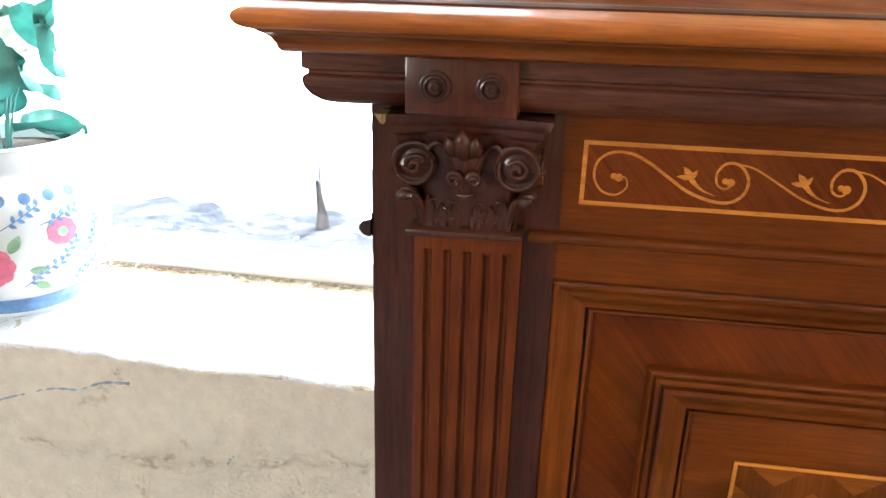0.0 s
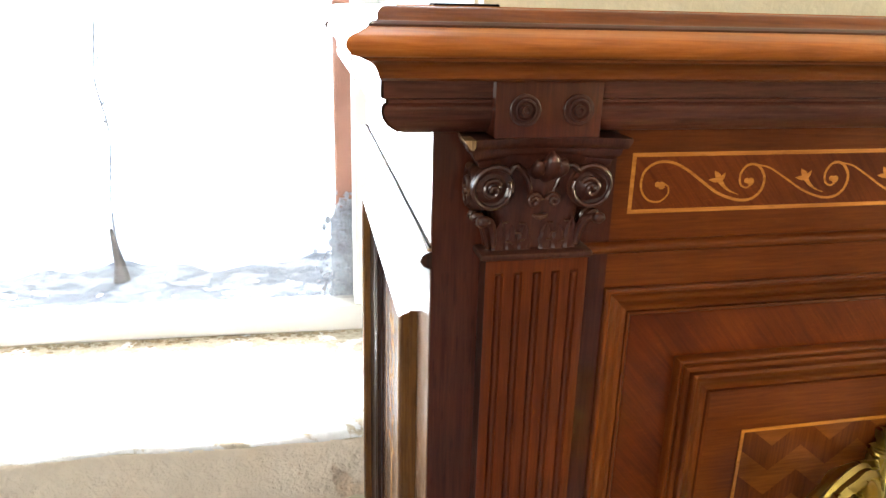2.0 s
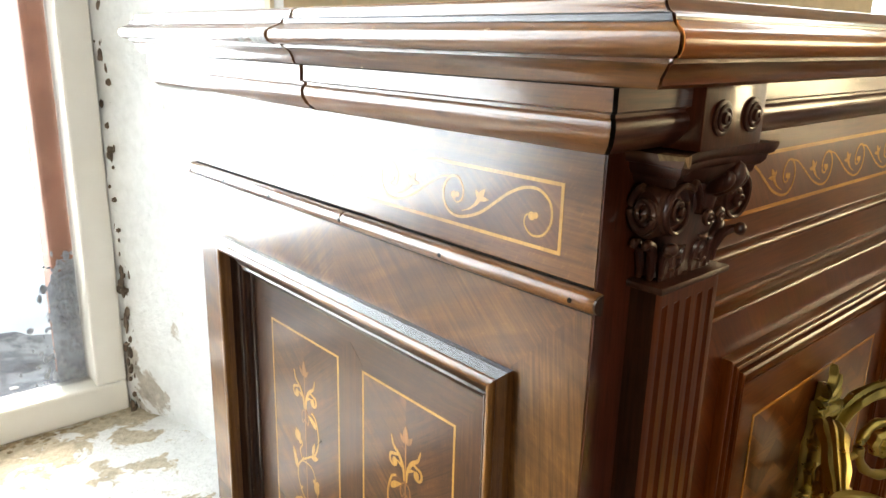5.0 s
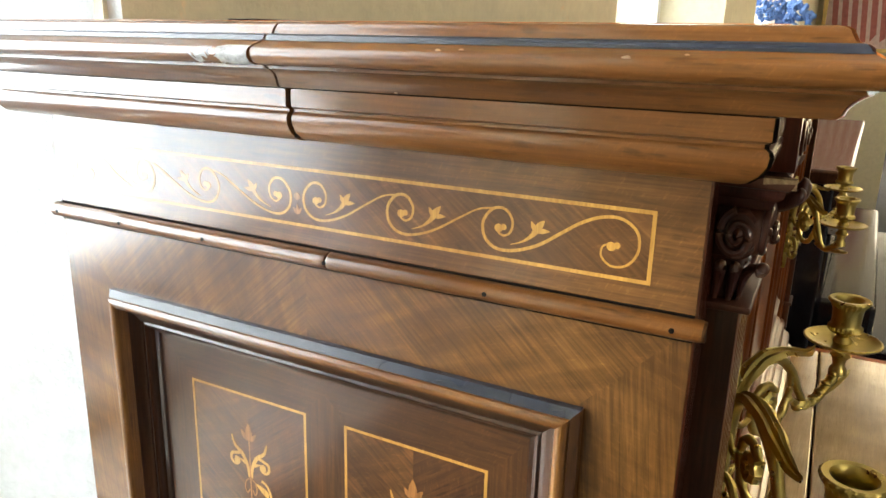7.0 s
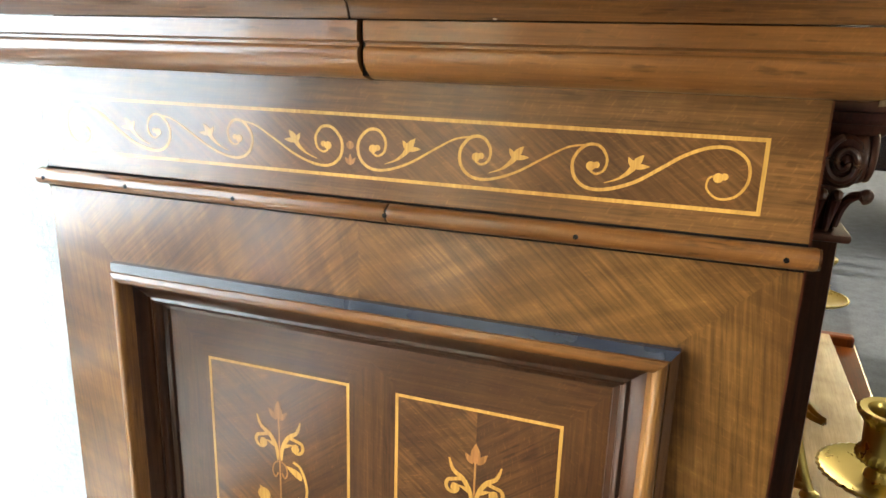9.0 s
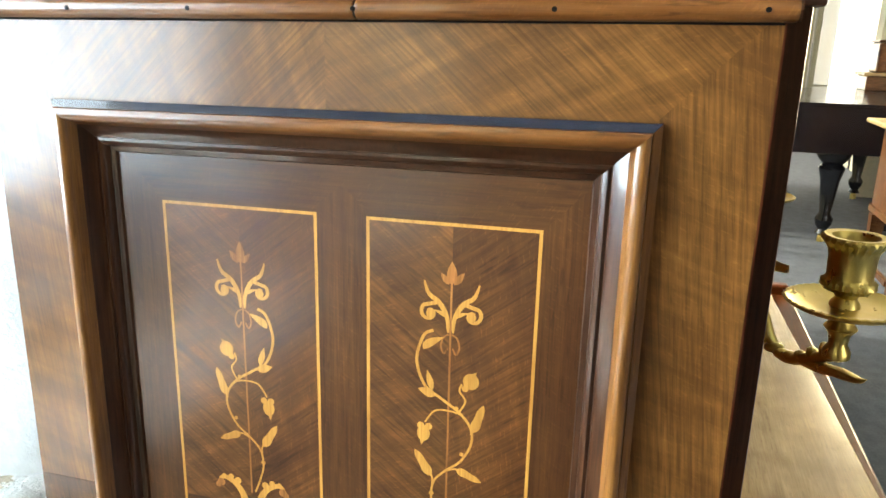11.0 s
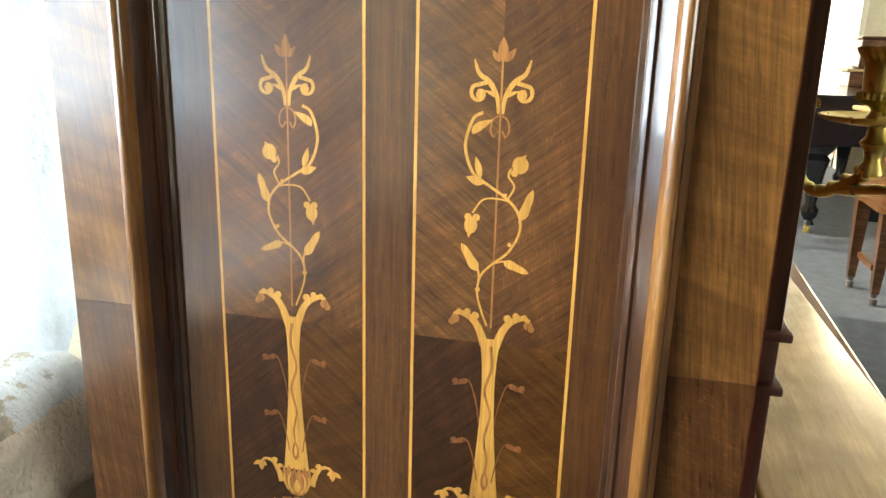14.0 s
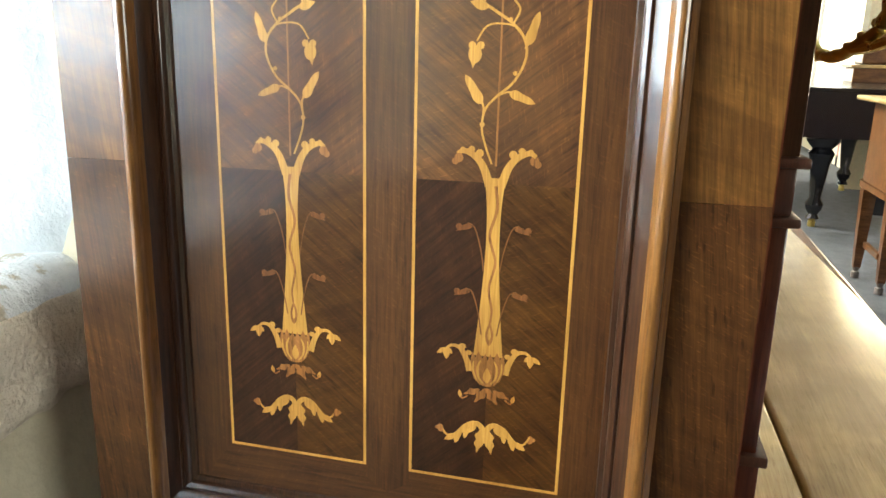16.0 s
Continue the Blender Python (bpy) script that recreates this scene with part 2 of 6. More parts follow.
M_CARVED = wood("dark_carved_wood", (0.0279, 0.0072, 0.0048), (0.0689, 0.0194, 0.0120), (0, 0, 0), "z", gloss=0.23, coat=0.5, strong=0.4)
nodes, links = M_CARVED.node_tree.nodes, M_CARVED.node_tree.links
bsdf = nodes["Principled BSDF"]
before = bsdf.inputs["Base Color"].links[0].from_socket
sharp = nodes.new("ShaderNodeNewGeometry")
rubbed = ramp(nodes, [(0.56, (0, 0, 0)), (0.68, (0.8, 0.8, 0.8))])
links.new(sharp.outputs["Pointiness"], rubbed.inputs[0])
links.new(mixed(nodes, links, "MIX", rubbed.outputs[0], before, (0.17, 0.080, 0.036)), bsdf.inputs["Base Color"])   # worn through on the raised edges
M_BOX = wood("boxwood_inlay", (0.30, 0.145, 0.027), (0.50, 0.265, 0.058), (0, 0, 0), "z", fine=1.4, gloss=0.2, relief=0.04, flame=0.0, strong=0.25)
M_BOX_F = wood("orange_boxwood_inlay", (0.42, 0.15, 0.020), (0.66, 0.275, 0.043), (0, 0, 0), "x", fine=1.4, gloss=0.2, relief=0.03, flame=0.0, strong=0.5)
M_BOX_RED = wood("tinted_inlay", (0.18, 0.072, 0.018), (0.31, 0.135, 0.037), (0, 0, 0), "z", fine=1.4, relief=0.04, flame=0.0)
# base colour far paler than the front wood, with window glare put into it
M_FALL = wood("glare_paled_polish", (0.42, 0.275, 0.100), (0.56, 0.385, 0.155), (0, 0, 0), "x", gloss=0.32, coat=1.0, relief=0.015, flame=0.0, strong=0.3, ior=1.9, smeared=0.0)
M_SPRIG = wood("faded_tinted_inlay", (0.100, 0.038, 0.012), (0.185, 0.074, 0.022), (0, 0, 0), "z", fine=1.4, relief=0.04, flame=0.0)
M_SQUARE = wood("brown_square_piano_veneer", (0.085, 0.034, 0.012), (0.19, 0.085, 0.032), (0, 0, 0), "y", gloss=0.14, coat=0.8, relief=0.03)
M_BLUEBLACK = plain("blue_black_fillet", (0.014, 0.016, 0.023), 0.2, 0, 0.25, 5, 0.0, 0.001, 0.2)
M_SILVER = plain("silver_strip", (0.6, 0.61, 0.62), 0.3, 1.0, 0.1, 30, 0.0)
M_BLACK = plain("black_lacquer", (0.008, 0.008, 0.010), 0.16, 0, 0.2, 20, 0.03, 0.001, 0.2)
M_RAW = wood("raw_broken_wood", (0.2400, 0.1600, 0.0880), (0.4200, 0.3040, 0.1760), (0, 0, 0), "z", gloss=0.6, coat=0.0)
M_GAP = plain("shadow_gap_stain", (0.006, 0.004, 0.003), 0.9, 0, 0.2)
M_GAP.node_tree.nodes["Principled BSDF"].inputs["Specular IOR Level"].default_value = 0.05
M_BRASS = plain("aged_gilt_brass", (0.56, 0.44, 0.14), 0.31, 1.0, 0.14, 14, 0.0, 0.0006)
M_WALL = plaster("cream_wall_paint", (0.74, 0.68, 0.5), (0.5, 0.4, 0.26), 0.3, 0.3)
# for the unseen walls, dark so that little light bounces on to the piano
M_DIM = plaster("dark_bounce_cutting_wall", (0.20, 0.15, 0.10), (0.12, 0.09, 0.06), 0.3, 0.3)
M_UNDER = plaster("cream_plaster_flaking", (0.93, 0.84, 0.69), (0.48, 0.39, 0.29), 0.34, 1.3)
M_SILL = plaster("white_limewash_flaking", (0.82, 0.84, 0.84), (0.33, 0.29, 0.22), 0.43, 0.9, 22, (-0.25, 0.80, 0.9), 0.17, 0.13)
M_REVEAL = plaster("white_limewash_peeling", (0.8, 0.83, 0.84), (0.30, 0.28, 0.25), 0.30, 0.45, 16, (0.04, 0.78, 0.90), 0.20)
M_PAINT = plain("white_gloss_paint", (0.82, 0.81, 0.76), 0.35, 0, 0.05, 14, 0.1, 0.002)
M_SASH = plain("weathered_red_wood", (0.4, 0.2, 0.14), 0.7, 0, 0.25, 40, 0.3)
M_STONE = plaster("outer_ledge_stone", (0.27, 0.31, 0.355), (0.085, 0.10, 0.125), 0.52, 0.9, 20)
M_GRAVEL = plain("sunlit_pale_gravel", (0.8, 0.8, 0.78), 0.9, 0, 0.1, 3, 0.3)
M_FILLER = plain("pale_filler", (0.33, 0.33, 0.32), 0.45, 0, 0.5, 260, 0.4, 0.001)
M_CHIP = plain("bare_wood_chip", (0.26, 0.17, 0.11), 0.6, 0, 0.2, 200, 0.3, 0.001)
M_SLATE = plain("slate_blue_matt", (0.42, 0.47, 0.54), 0.9, 0, 0.5, 50, 0.6)
M_GRIME = plain("grey_grime", (0.42, 0.45, 0.50), 0.9, 0, 0.5, 120, 0.6)
M_FLAKE = plain("paint_flake", (0.85, 0.86, 0.86), 0.7, 0, 0.08)
M_DIRT = plain("tan_dirt", (0.30, 0.23, 0.14), 0.95, 0, 0.5, 120, 0.5)
M_MORTAR = plain("brown_mortar", (0.13, 0.1, 0.075), 0.9, 0, 0.5, 120, 0.5)
M_IRON = plain("rusty_iron", (0.13, 0.11, 0.1), 0.75, 0.2, 0.4, 80, 0.4)
M_FLOOR = plain("slate_grey_floor", (0.070, 0.078, 0.090), 0.85, 0, 0.3, 14, 0.15, 0.002)
M_CEIL = plain("white_ceiling_paint", (0.8, 0.78, 0.72), 0.9, 0, 0.04, 6, 0.1)
M_CHINA = plain("white_glazed_china", (0.82, 0.85, 0.86), 0.12, 0, 0.03, 10, 0.0, 0.001, 0.4)
M_C_BLUE = plain("blue_glaze", (0.16, 0.3, 0.55), 0.14, 0, 0.35, 60, 0.0)
M_C_PINK = plain("pink_glaze", (0.74, 0.2, 0.3), 0.14, 0, 0.25, 60, 0.0)
M_C_GREEN = plain("green_glaze", (0.3, 0.5, 0.33), 0.14, 0, 0.25, 60, 0.0)
M_LEAF = plain("silk_leaf", (0.1, 0.32, 0.28), 0.45, 0, 0.35, 30, 0.2, 0.002)
M_PETAL = plain("cream_silk_petal", (0.82, 0.76, 0.62), 0.7, 0, 0.1, 30, 0.1)
M_SOIL = plain("dark_soil", (0.05, 0.04, 0.03), 0.95, 0, 0.4, 90, 0.8, 0.006)
M_BLUEBLOOM = plain("blue_flower_head", (0.07, 0.17, 0.42), 0.7, 0, 0.5, 120, 0.5, 0.006)
M_PIC_A, M_PIC_B, M_PIC_C = plain("picture_red", (0.35, 0.1, 0.09), 0.5), plain("picture_ground", (0.55, 0.42, 0.4), 0.5), plain("picture_frame_gold", (0.6, 0.45, 0.18), 0.4, 0.6)

M_GLASS, gn, gl, gp = material("window_glass")
gp.inputs["Transmission Weight"].default_value, gp.inputs["Roughness"].default_value, gp.inputs["IOR"].default_value = 1.0, 0.0, 1.45
M_OUT, on, ol, op = material("overcast_glare")
op.inputs["Base Color"].default_value = (0.9, 0.93, 0.95, 1)
op.inputs["Emission Color"].default_value, op.inputs["Emission Strength"].default_value = (0.62, 0.8, 1.0, 1), 5.0

M_OUT_E, en, el, ep = material("warm_daylight_glare")
ep.inputs["Base Color"].default_value = (0.9, 0.88, 0.82, 1)
ep.inputs["Emission Color"].default_value, ep.inputs["Emission Strength"].default_value = (1.0, 0.88, 0.68, 1), 1.9


# ---- building helpers ----
def part(name, bm, mat, parent=None, label="", smooth=False):
    """Links a bmesh as one mesh object, under a thing or a part."""
    bmesh.ops.recalc_face_normals(bm, faces=bm.faces)
    me = bpy.data.meshes.new(name)
    bm.to_mesh(me)
    bm.free()
    for poly in me.polygons:
        poly.use_smooth = smooth
    if smooth:
        me.set_sharp_from_angle(angle=radians(42))
    for one in mat if isinstance(mat, (list, tuple)) else (mat,):
        me.materials.append(one)
    ob = new(name, me)
    ob.parent = parent
    return tagged(ob, label)


def thing(name, label, category, at=(0, 0, 0), group="", kind=""):
    ob = new(name)
    ob.location = at
    return tagged(ob, label, category, group, kind)


def structure(name, bm, mat, label, category):
    return tagged(part(name, bm, mat), label, category, kind="structure")


def box(bm, lo, hi, bevel=0.0, seg=2):
    b = bmesh.new()
    bmesh.ops.create_cube(b, size=1)
    for v in b.verts:
        v.co = [lo[i] + (v.co[i] + 0.5) * (hi[i] - lo[i]) for i in range(3)]
    if bevel:
        bmesh.ops.bevel(b, geom=b.edges[:], offset=bevel, segments=seg, profile=0.5, affect="EDGES")
    merge(bm, b)
    return bm


def merge(bm, other):
    me = bpy.data.meshes.new("tmp")
    other.to_mesh(me)
    other.free()
    bm.from_mesh(me)
    bpy.data.meshes.remove(me)


def boxed(lo, hi, bevel=0.0, seg=2):
    return box(bmesh.new(), lo, hi, bevel, seg)


def grid(bm, rows, closed=False, caps=False):
    """Quads between rows of points."""
    made = [[bm.verts.new(p) for p in row] for row in rows]
    for a, b in zip(made, made[1:]):
        m = len(a)
        for i in range(m if closed else m - 1):
            j = (i + 1) % m
            bm.faces.new((a[i], a[j], b[j], b[i]))
    if caps:
        bm.faces.new(made[0])
        bm.faces.new(made[-1][::-1])
    return bm


def prism(points, at, h0, h1, bm=None):
    """A flat outline (a, b) given depth between heights h0 and h1 by the map at(a, b, h)."""
    bm = bm or bmesh.new()
    low, high = [bm.verts.new(at(a, b, h0)) for a, b in points], [bm.verts.new(at(a, b, h1)) for a, b in points]
    bm.faces.new(low)
    bm.faces.new(high[::-1])
    for i in range(len(points)):
        j = (i + 1) % len(points)
        bm.faces.new((low[i], low[j], high[j], high[i]))
    return bm


def tube(bm, pts, radii, seg=10, flat=1.0, side=Vector((0, 0, 1))):
    """A round or flattened bar along points."""
    pts = [Vector(p) for p in pts]
    radii = radii if isinstance(radii, (list, tuple)) else [radii] * len(pts)
    rows = []
    for i, p in enumerate(pts):
        d = (pts[min(i + 1, len(pts) - 1)] - pts[max(i - 1, 0)]).normalized()
        a = d.cross(side)
        a = a.normalized() if a.length > 1e-4 else d.orthogonal().normalized()
        b = d.cross(a).normalized()
        rows.append([p + radii[i] * (math.cos(q) * a + flat * math.sin(q) * b) for q in (2 * math.pi * k / seg for k in range(seg))])
    return grid(bm, rows, True, True)


def lathe(bm, profile, at, seg=28, wave=None):
    """Turned work about the upright axis at a place; wave(angle, r, z) may press gadroons into it."""
    rows = []
    for r, z in profile:
        ring = []
        for k in range(seg):
            q = 2 * math.pi * k / seg
            s = r + (wave(q, r, z) if wave else 0)
            ring.append((at[0] + s * math.cos(q), at[1] + s * math.sin(q), at[2] + z))
        rows.append(ring)
    return grid(bm, rows, True, True)


def curve(points, steps=8):
    """A smooth line through points (Catmull-Rom), in any number of dimensions."""
    pts = [points[0], *points, points[-1]]
    out = []
    for p0, p1, p2, p3 in zip(pts, pts[1:], pts[2:], pts[3:]):
        for k in range(steps):
            t = k / steps
            out.append(tuple(0.5 * (2 * b + (c - a) * t + (2 * a - 5 * b + 4 * c - d) * t * t + (3 * b - a - 3 * c + d) * t ** 3)
                             for a, b, c, d in zip(p0, p1, p2, p3)))
    return out + [tuple(points[-1])]


def spiral(cx, cy, r0, r1, a0, a1, steps=36, squash=1.0):
    return [(cx + r * math.cos(a), cy + squash * r * math.sin(a)) for r, a in
            ((r0 + (r1 - r0) * (k / steps) ** 0.85, radians(a0 + (a1 - a0) * k / steps)) for k in range(steps + 1))]


def ribbon(bm, pts, wide, at, h0, h1):
    """A flat band along a line (a, b), its width following wide(0..1)."""
    h1 += layer()
    n = len(pts)
    left, right = [], []
    for i, (a, b) in enumerate(pts):
        dx, dy = pts[min(i + 1, n - 1)][0] - pts[max(i - 1, 0)][0], pts[min(i + 1, n - 1)][1] - pts[max(i - 1, 0)][1]
        d = math.hypot(dx, dy) or 1
        w = wide(i / (n - 1)) / 2 if callable(wide) else wide / 2
        left.append((a - dy / d * w, b + dx / d * w))
        right.append((a + dy / d * w, b - dx / d * w))
    grid(bm, [[at(*p, h0) for p in left], [at(*p, h1) for p in left], [at(*p, h1) for p in right], [at(*p, h0) for p in right]])
    return bm


def blob(bm, a, b, r, at, h0, h1, seg=14, ry=None):
    h1 += layer()
    prism([(a + r * math.cos(2 * math.pi * k / seg), b + (ry or r) * math.sin(2 * math.pi * k / seg)) for k in range(seg)], at, h0, h1, bm)


def leaf(bm, a, b, angle, long, wide, at, h0, h1, lobes=0, curl=0.0):
    """A pointed or lobed leaf outline from its foot (a, b) along an angle."""
    h1 += layer()
    c, s = math.cos(radians(angle)), math.sin(radians(angle))
    n = 14
    up, down = [], []
    for k in range(n + 1):
        t = k / n
        w = wide * math.sin(math.pi * t ** 0.8) ** 0.9 * (1 + (0.28 * math.cos(lobes * 2 * math.pi * t) if lobes else 0))
        x, y = long * t, curl * long * t * t
        up.append((a + c * x - s * (y + w / 2), b + s * x + c * (y + w / 2)))
        if 0 < k < n:
            down.append((a + c * x - s * (y - w / 2), b + s * x + c * (y - w / 2)))
    prism(up + down[::-1], at, h0, h1, bm)


def rect_frame(name, parent, a0, a1, b0, b1, profile, at, mats):
    """A mitred moulding round a panel: four lengths, each a part. profile: (inwards, out of the plane)."""
    corners = [(a0, b0, 1, 1), (a1, b0, -1, 1), (a1, b1, -1, -1), (a0, b1, 1, -1)]
    for i in range(4):
        (xa, ya, sa, ta), (xb, yb, sb, tb) = corners[i], corners[(i + 1) % 4]
        rows = [[at(xa + sa * d, ya + ta * d, h) for d, h in profile], [at(xb + sb * d, yb + tb * d, h) for d, h in profile]]
        part(name, grid(bmesh.new(), rows), mats[i % 2], parent, smooth=True)


def stringing(bm, a0, a1, b0, b1, w, at, h0, h1):
    """A rectangular line of inlay."""
    for lo, hi in (((a0, b0), (a1, b0 + w)), ((a0, b1 - w), (a1, b1)), ((a0, b0 + w), (a0 + w, b1 - w)), ((a1 - w, b0 + w), (a1, b1 - w))):
        prism([(lo[0], lo[1]), (hi[0], lo[1]), (hi[0], hi[1]), (lo[0], hi[1])], at, h0, h1, bm)


# ---- the room ----
LAYER = [0]


def layer():
    """A hair of extra height, so that overlapping pieces of inlay never share a plane."""
    LAYER[0] = (LAYER[0] + 1) % 23
    return LAYER[0] * 2e-6


WALL_Y, GLASS_Y, TOP = 0.48, 0.79, 3.3
LEFT, RIGHT, BACK, FAR = -6.0, 7.0, -5.5, 13.0
W, SKEW = 1.40, 0.04          # the piano's width, and how far its front stands off square to its side
EPS = 0.00006                 # veneer and inlay stand this far proud


def rough(bm, amount, scale, axis=None):
    for v in bm.verts:
        d = noise.noise_vector(v.co * scale) * amount + noise.noise_vector(v.co * scale * 3.3) * amount * 0.4
        if axis is not None:
            d = Vector([d[i] if i in axis else 0 for i in range(3)])
        v.co += d


def wall_with_openings(name, x0, x1, openings, mat, label):
    """The window wall, y = WALL_Y to GLASS_Y + 0.06, with openings (xa, xb, za, zb)."""
    bm = bmesh.new()
    x = x0
    for xa, xb, za, zb in openings:
        box(bm, (x, WALL_Y, 0), (xa, GLASS_Y + 0.08, TOP))
        box(bm, (xa, WALL_Y, 0), (xb, GLASS_Y + 0.08, za))
        box(bm, (xa, WALL_Y, zb), (xb, GLASS_Y + 0.08, TOP))
        x = xb
    box(bm, (x, WALL_Y, 0), (x1, GLASS_Y + 0.08, TOP))
    structure(name, bm, mat, label, "wall")


wall_with_openings("wall_north", LEFT, RIGHT, [(-1.25, 0.12, 0.86, 2.95), (1.43, 2.75, 0.9, 2.5), (3.5, 5.6, 0.9, 2.5)], M_WALL, "cream painted wall with deep window openings")
bm = boxed((RIGHT, BACK, 0), (RIGHT + 0.2, -3.5, TOP))
box(bm, (RIGHT, -1.9, 0), (RIGHT + 0.2, -1.66, TOP))
box(bm, (RIGHT, -0.2, 0), (RIGHT + 0.2, WALL_Y, TOP))
box(bm, (RIGHT, -1.66, 2.9), (RIGHT + 0.2, -0.2, TOP))
box(bm, (RIGHT, -3.5, 0), (RIGHT + 0.2, -1.9, 0.75))
box(bm, (RIGHT, -3.5, 2.9), (RIGHT + 0.2, -1.9, TOP))
structure("wall_east", bm, M_WALL, "cream painted wall with a wide opening and an added unseen window", "wall")
# the bright room through the opening
bm = boxed((RIGHT + 0.2, -2.15, 0), (8.2, -1.95, TOP))
box(bm, (12.7, -2.15, 0), (FAR + 0.2, -1.95, TOP))
box(bm, (8.2, -2.15, 0), (12.7, -1.95, 0.25))
box(bm, (8.2, -2.15, 2.9), (12.7, -1.95, TOP))
structure("wall_far_south", bm, M_WALL, "cream painted side wall of the far room with a wide low window", "wall")
bm = boxed((FAR, -1.95, 0), (FAR + 0.2, -1.72, TOP))
box(bm, (FAR, 0.2, 0), (FAR + 0.2, WALL_Y, TOP))
box(bm, (FAR, -1.72, 0), (FAR + 0.2, 0.2, 0.3))
box(bm, (FAR, -1.72, 2.9), (FAR + 0.2, 0.2, TOP))
structure("wall_far_east", bm, M_WALL, "cream painted end wall with a tall bright window", "wall")
bm = boxed((RIGHT + 0.2, WALL_Y, 0), (7.6, GLASS_Y + 0.08, TOP))
box(bm, (10.2, WALL_Y, 0), (FAR + 0.2, GLASS_Y + 0.08, TOP))
box(bm, (7.6, WALL_Y, 0), (10.2, GLASS_Y + 0.08, 0.9))
box(bm, (7.6, WALL_Y, 2.95), (10.2, GLASS_Y + 0.08, TOP))
structure("wall_far_north", bm, M_WALL, "cream painted window wall of the far room", "wall")
structure("wall_west", boxed((LEFT - 0.2, BACK, 0), (LEFT, GLASS_Y + 0.08, TOP)), M_DIM, "plain unseen wall, darkened to cut bounced light", "wall")
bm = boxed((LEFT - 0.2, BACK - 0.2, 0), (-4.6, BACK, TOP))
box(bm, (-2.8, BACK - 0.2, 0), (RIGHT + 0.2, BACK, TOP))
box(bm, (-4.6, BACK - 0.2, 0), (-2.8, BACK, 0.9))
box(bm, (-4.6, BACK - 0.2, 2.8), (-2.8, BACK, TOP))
structure("wall_south", bm, M_DIM, "unseen wall with a tall window, darkened to cut bounced light", "wall")
structure("ceiling", boxed((LEFT - 0.2, BACK - 0.2, TOP), (FAR + 0.2, GLASS_Y + 0.08, TOP + 0.2)), M_CEIL, "plain white painted ceiling", "ceiling")
structure("floor", boxed((LEFT - 0.2, BACK - 0.2, -0.1), (FAR + 0.2, GLASS_Y + 0.08, 0)), M_FLOOR, "slate grey floor with a dull sheen", "floor")

# the flaking plaster below the sill, the sill itself and the splayed reveal
def ledge_line(x):
    """The sill in section at x, from low on the wall over its worn nose to the window: (y, z)."""
    k = min(1, max(0, (x + 0.12) / 0.2))
    k = k * k * (3 - 2 * k)
    top, r, foot = 0.903 + 0.020 * k, 0.010 + 0.028 * k, WALL_Y - 0.014
    out = []
    for j in range(60):
        z = 0.30 + (top - r - 0.30) * (1 - (1 - j / 60) ** 1.8)
        edge = 0.742 + 0.074 * min(1, max(0, (x + 0.42) / 0.44)) + 0.008 * noise.noise(Vector((x * 26, 0, 7))) + 0.006 * noise.noise(Vector((x * 70, 0, 3)))
        step = 1 / (1 + math.exp(-(z - edge) / 0.0022))
        out.append((foot + (0.004 + 0.020 * k) * (1 - step), z))
    for j in range(9):
        q = math.pi / 2 * j / 8
        out.append((foot + r * (1 - math.cos(q)), top - r + r * math.sin(q)))
    for j in range(1, 25):
        t = j / 24
        out.append((foot + r + t * (GLASS_Y - 0.006 - foot - r), top + (0.905 - top) * t))
    return out


n = 170
sections = [ledge_line(-1.3 + 1.7 * i / n) for i in range(n + 1)]
bm = grid(bmesh.new(), [[(-1.3 + 1.7 * i / n, y, z) for y, z in line[:63]] for i, line in enumerate(sections)])
rough(bm, 0.005, 9, (1,))
rough(bm, 0.003, 30, (1,))
for v in bm.verts:
    v.co.y = min(v.co.y, WALL_Y + 0.012)
structure("plaster_under_sill", bm, M_UNDER, "cream plaster, cracked and flaking, below the window sill", "plaster").data.shade_smooth()
bm = grid(bmesh.new(), [[(-1.3 + 1.7 * i / n, y, z) for y, z in line[62:]] for i, line in enumerate(sections)])
rough(bm, 0.004, 9, (1,))
rough(bm, 0.0025, 34, (1,))
rough(bm, 0.003, 24, (2,))
structure("window_sill", bm, M_SILL, "thick white limewashed sill, lumpy with flaking paint", "window sill").data.shade_smooth()
n, m = 40, 120
rows = [[(0.125 - 0.078 * (i / n), WALL_Y - 0.012 + 0.315 * i / n, 0.86 + 2.1 * j / m) for j in range(m + 1)] for i in range(n + 1)]
bm = grid(bmesh.new(), rows)
rough(bm, 0.007, 8, (0,))
rough(bm, 0.003, 40, (0,))
structure("window_reveal", bm, M_REVEAL, "white limewashed window reveal, peeling and stained", "window reveal").data.shade_smooth()


def window(name, xa, xb, za, zb, y, mat, label, bars=()):
    ob = thing(name, label, "window", kind="structure")
    t = 0.037
    for n_, lo, hi in (("bottom_rail", (xa, za), (xb, za + 0.042)), ("top_rail", (xa, zb - t), (xb, zb)),
                       ("stile", (xa, za + 0.042), (xa + t, zb - t)), ("stile", (xb - t, za + 0.042), (xb, zb - t))):
        part(n_, boxed((lo[0], y - 0.027, lo[1]), (hi[0], y + 0.02, hi[1]), 0.003), mat, ob)
    for b in bars:
        part("glazing_bar", boxed((b - 0.011, y - 0.015, za + 0.042), (b + 0.011, y + 0.015, zb - t), 0.003), mat, ob)
    pane = part("pane", boxed((xa + t - 0.004, y + 0.002, za + 0.038), (xb - t + 0.004, y + 0.006, zb - t + 0.004)), M_GLASS, ob)
    pane.visible_shadow = False
    return ob


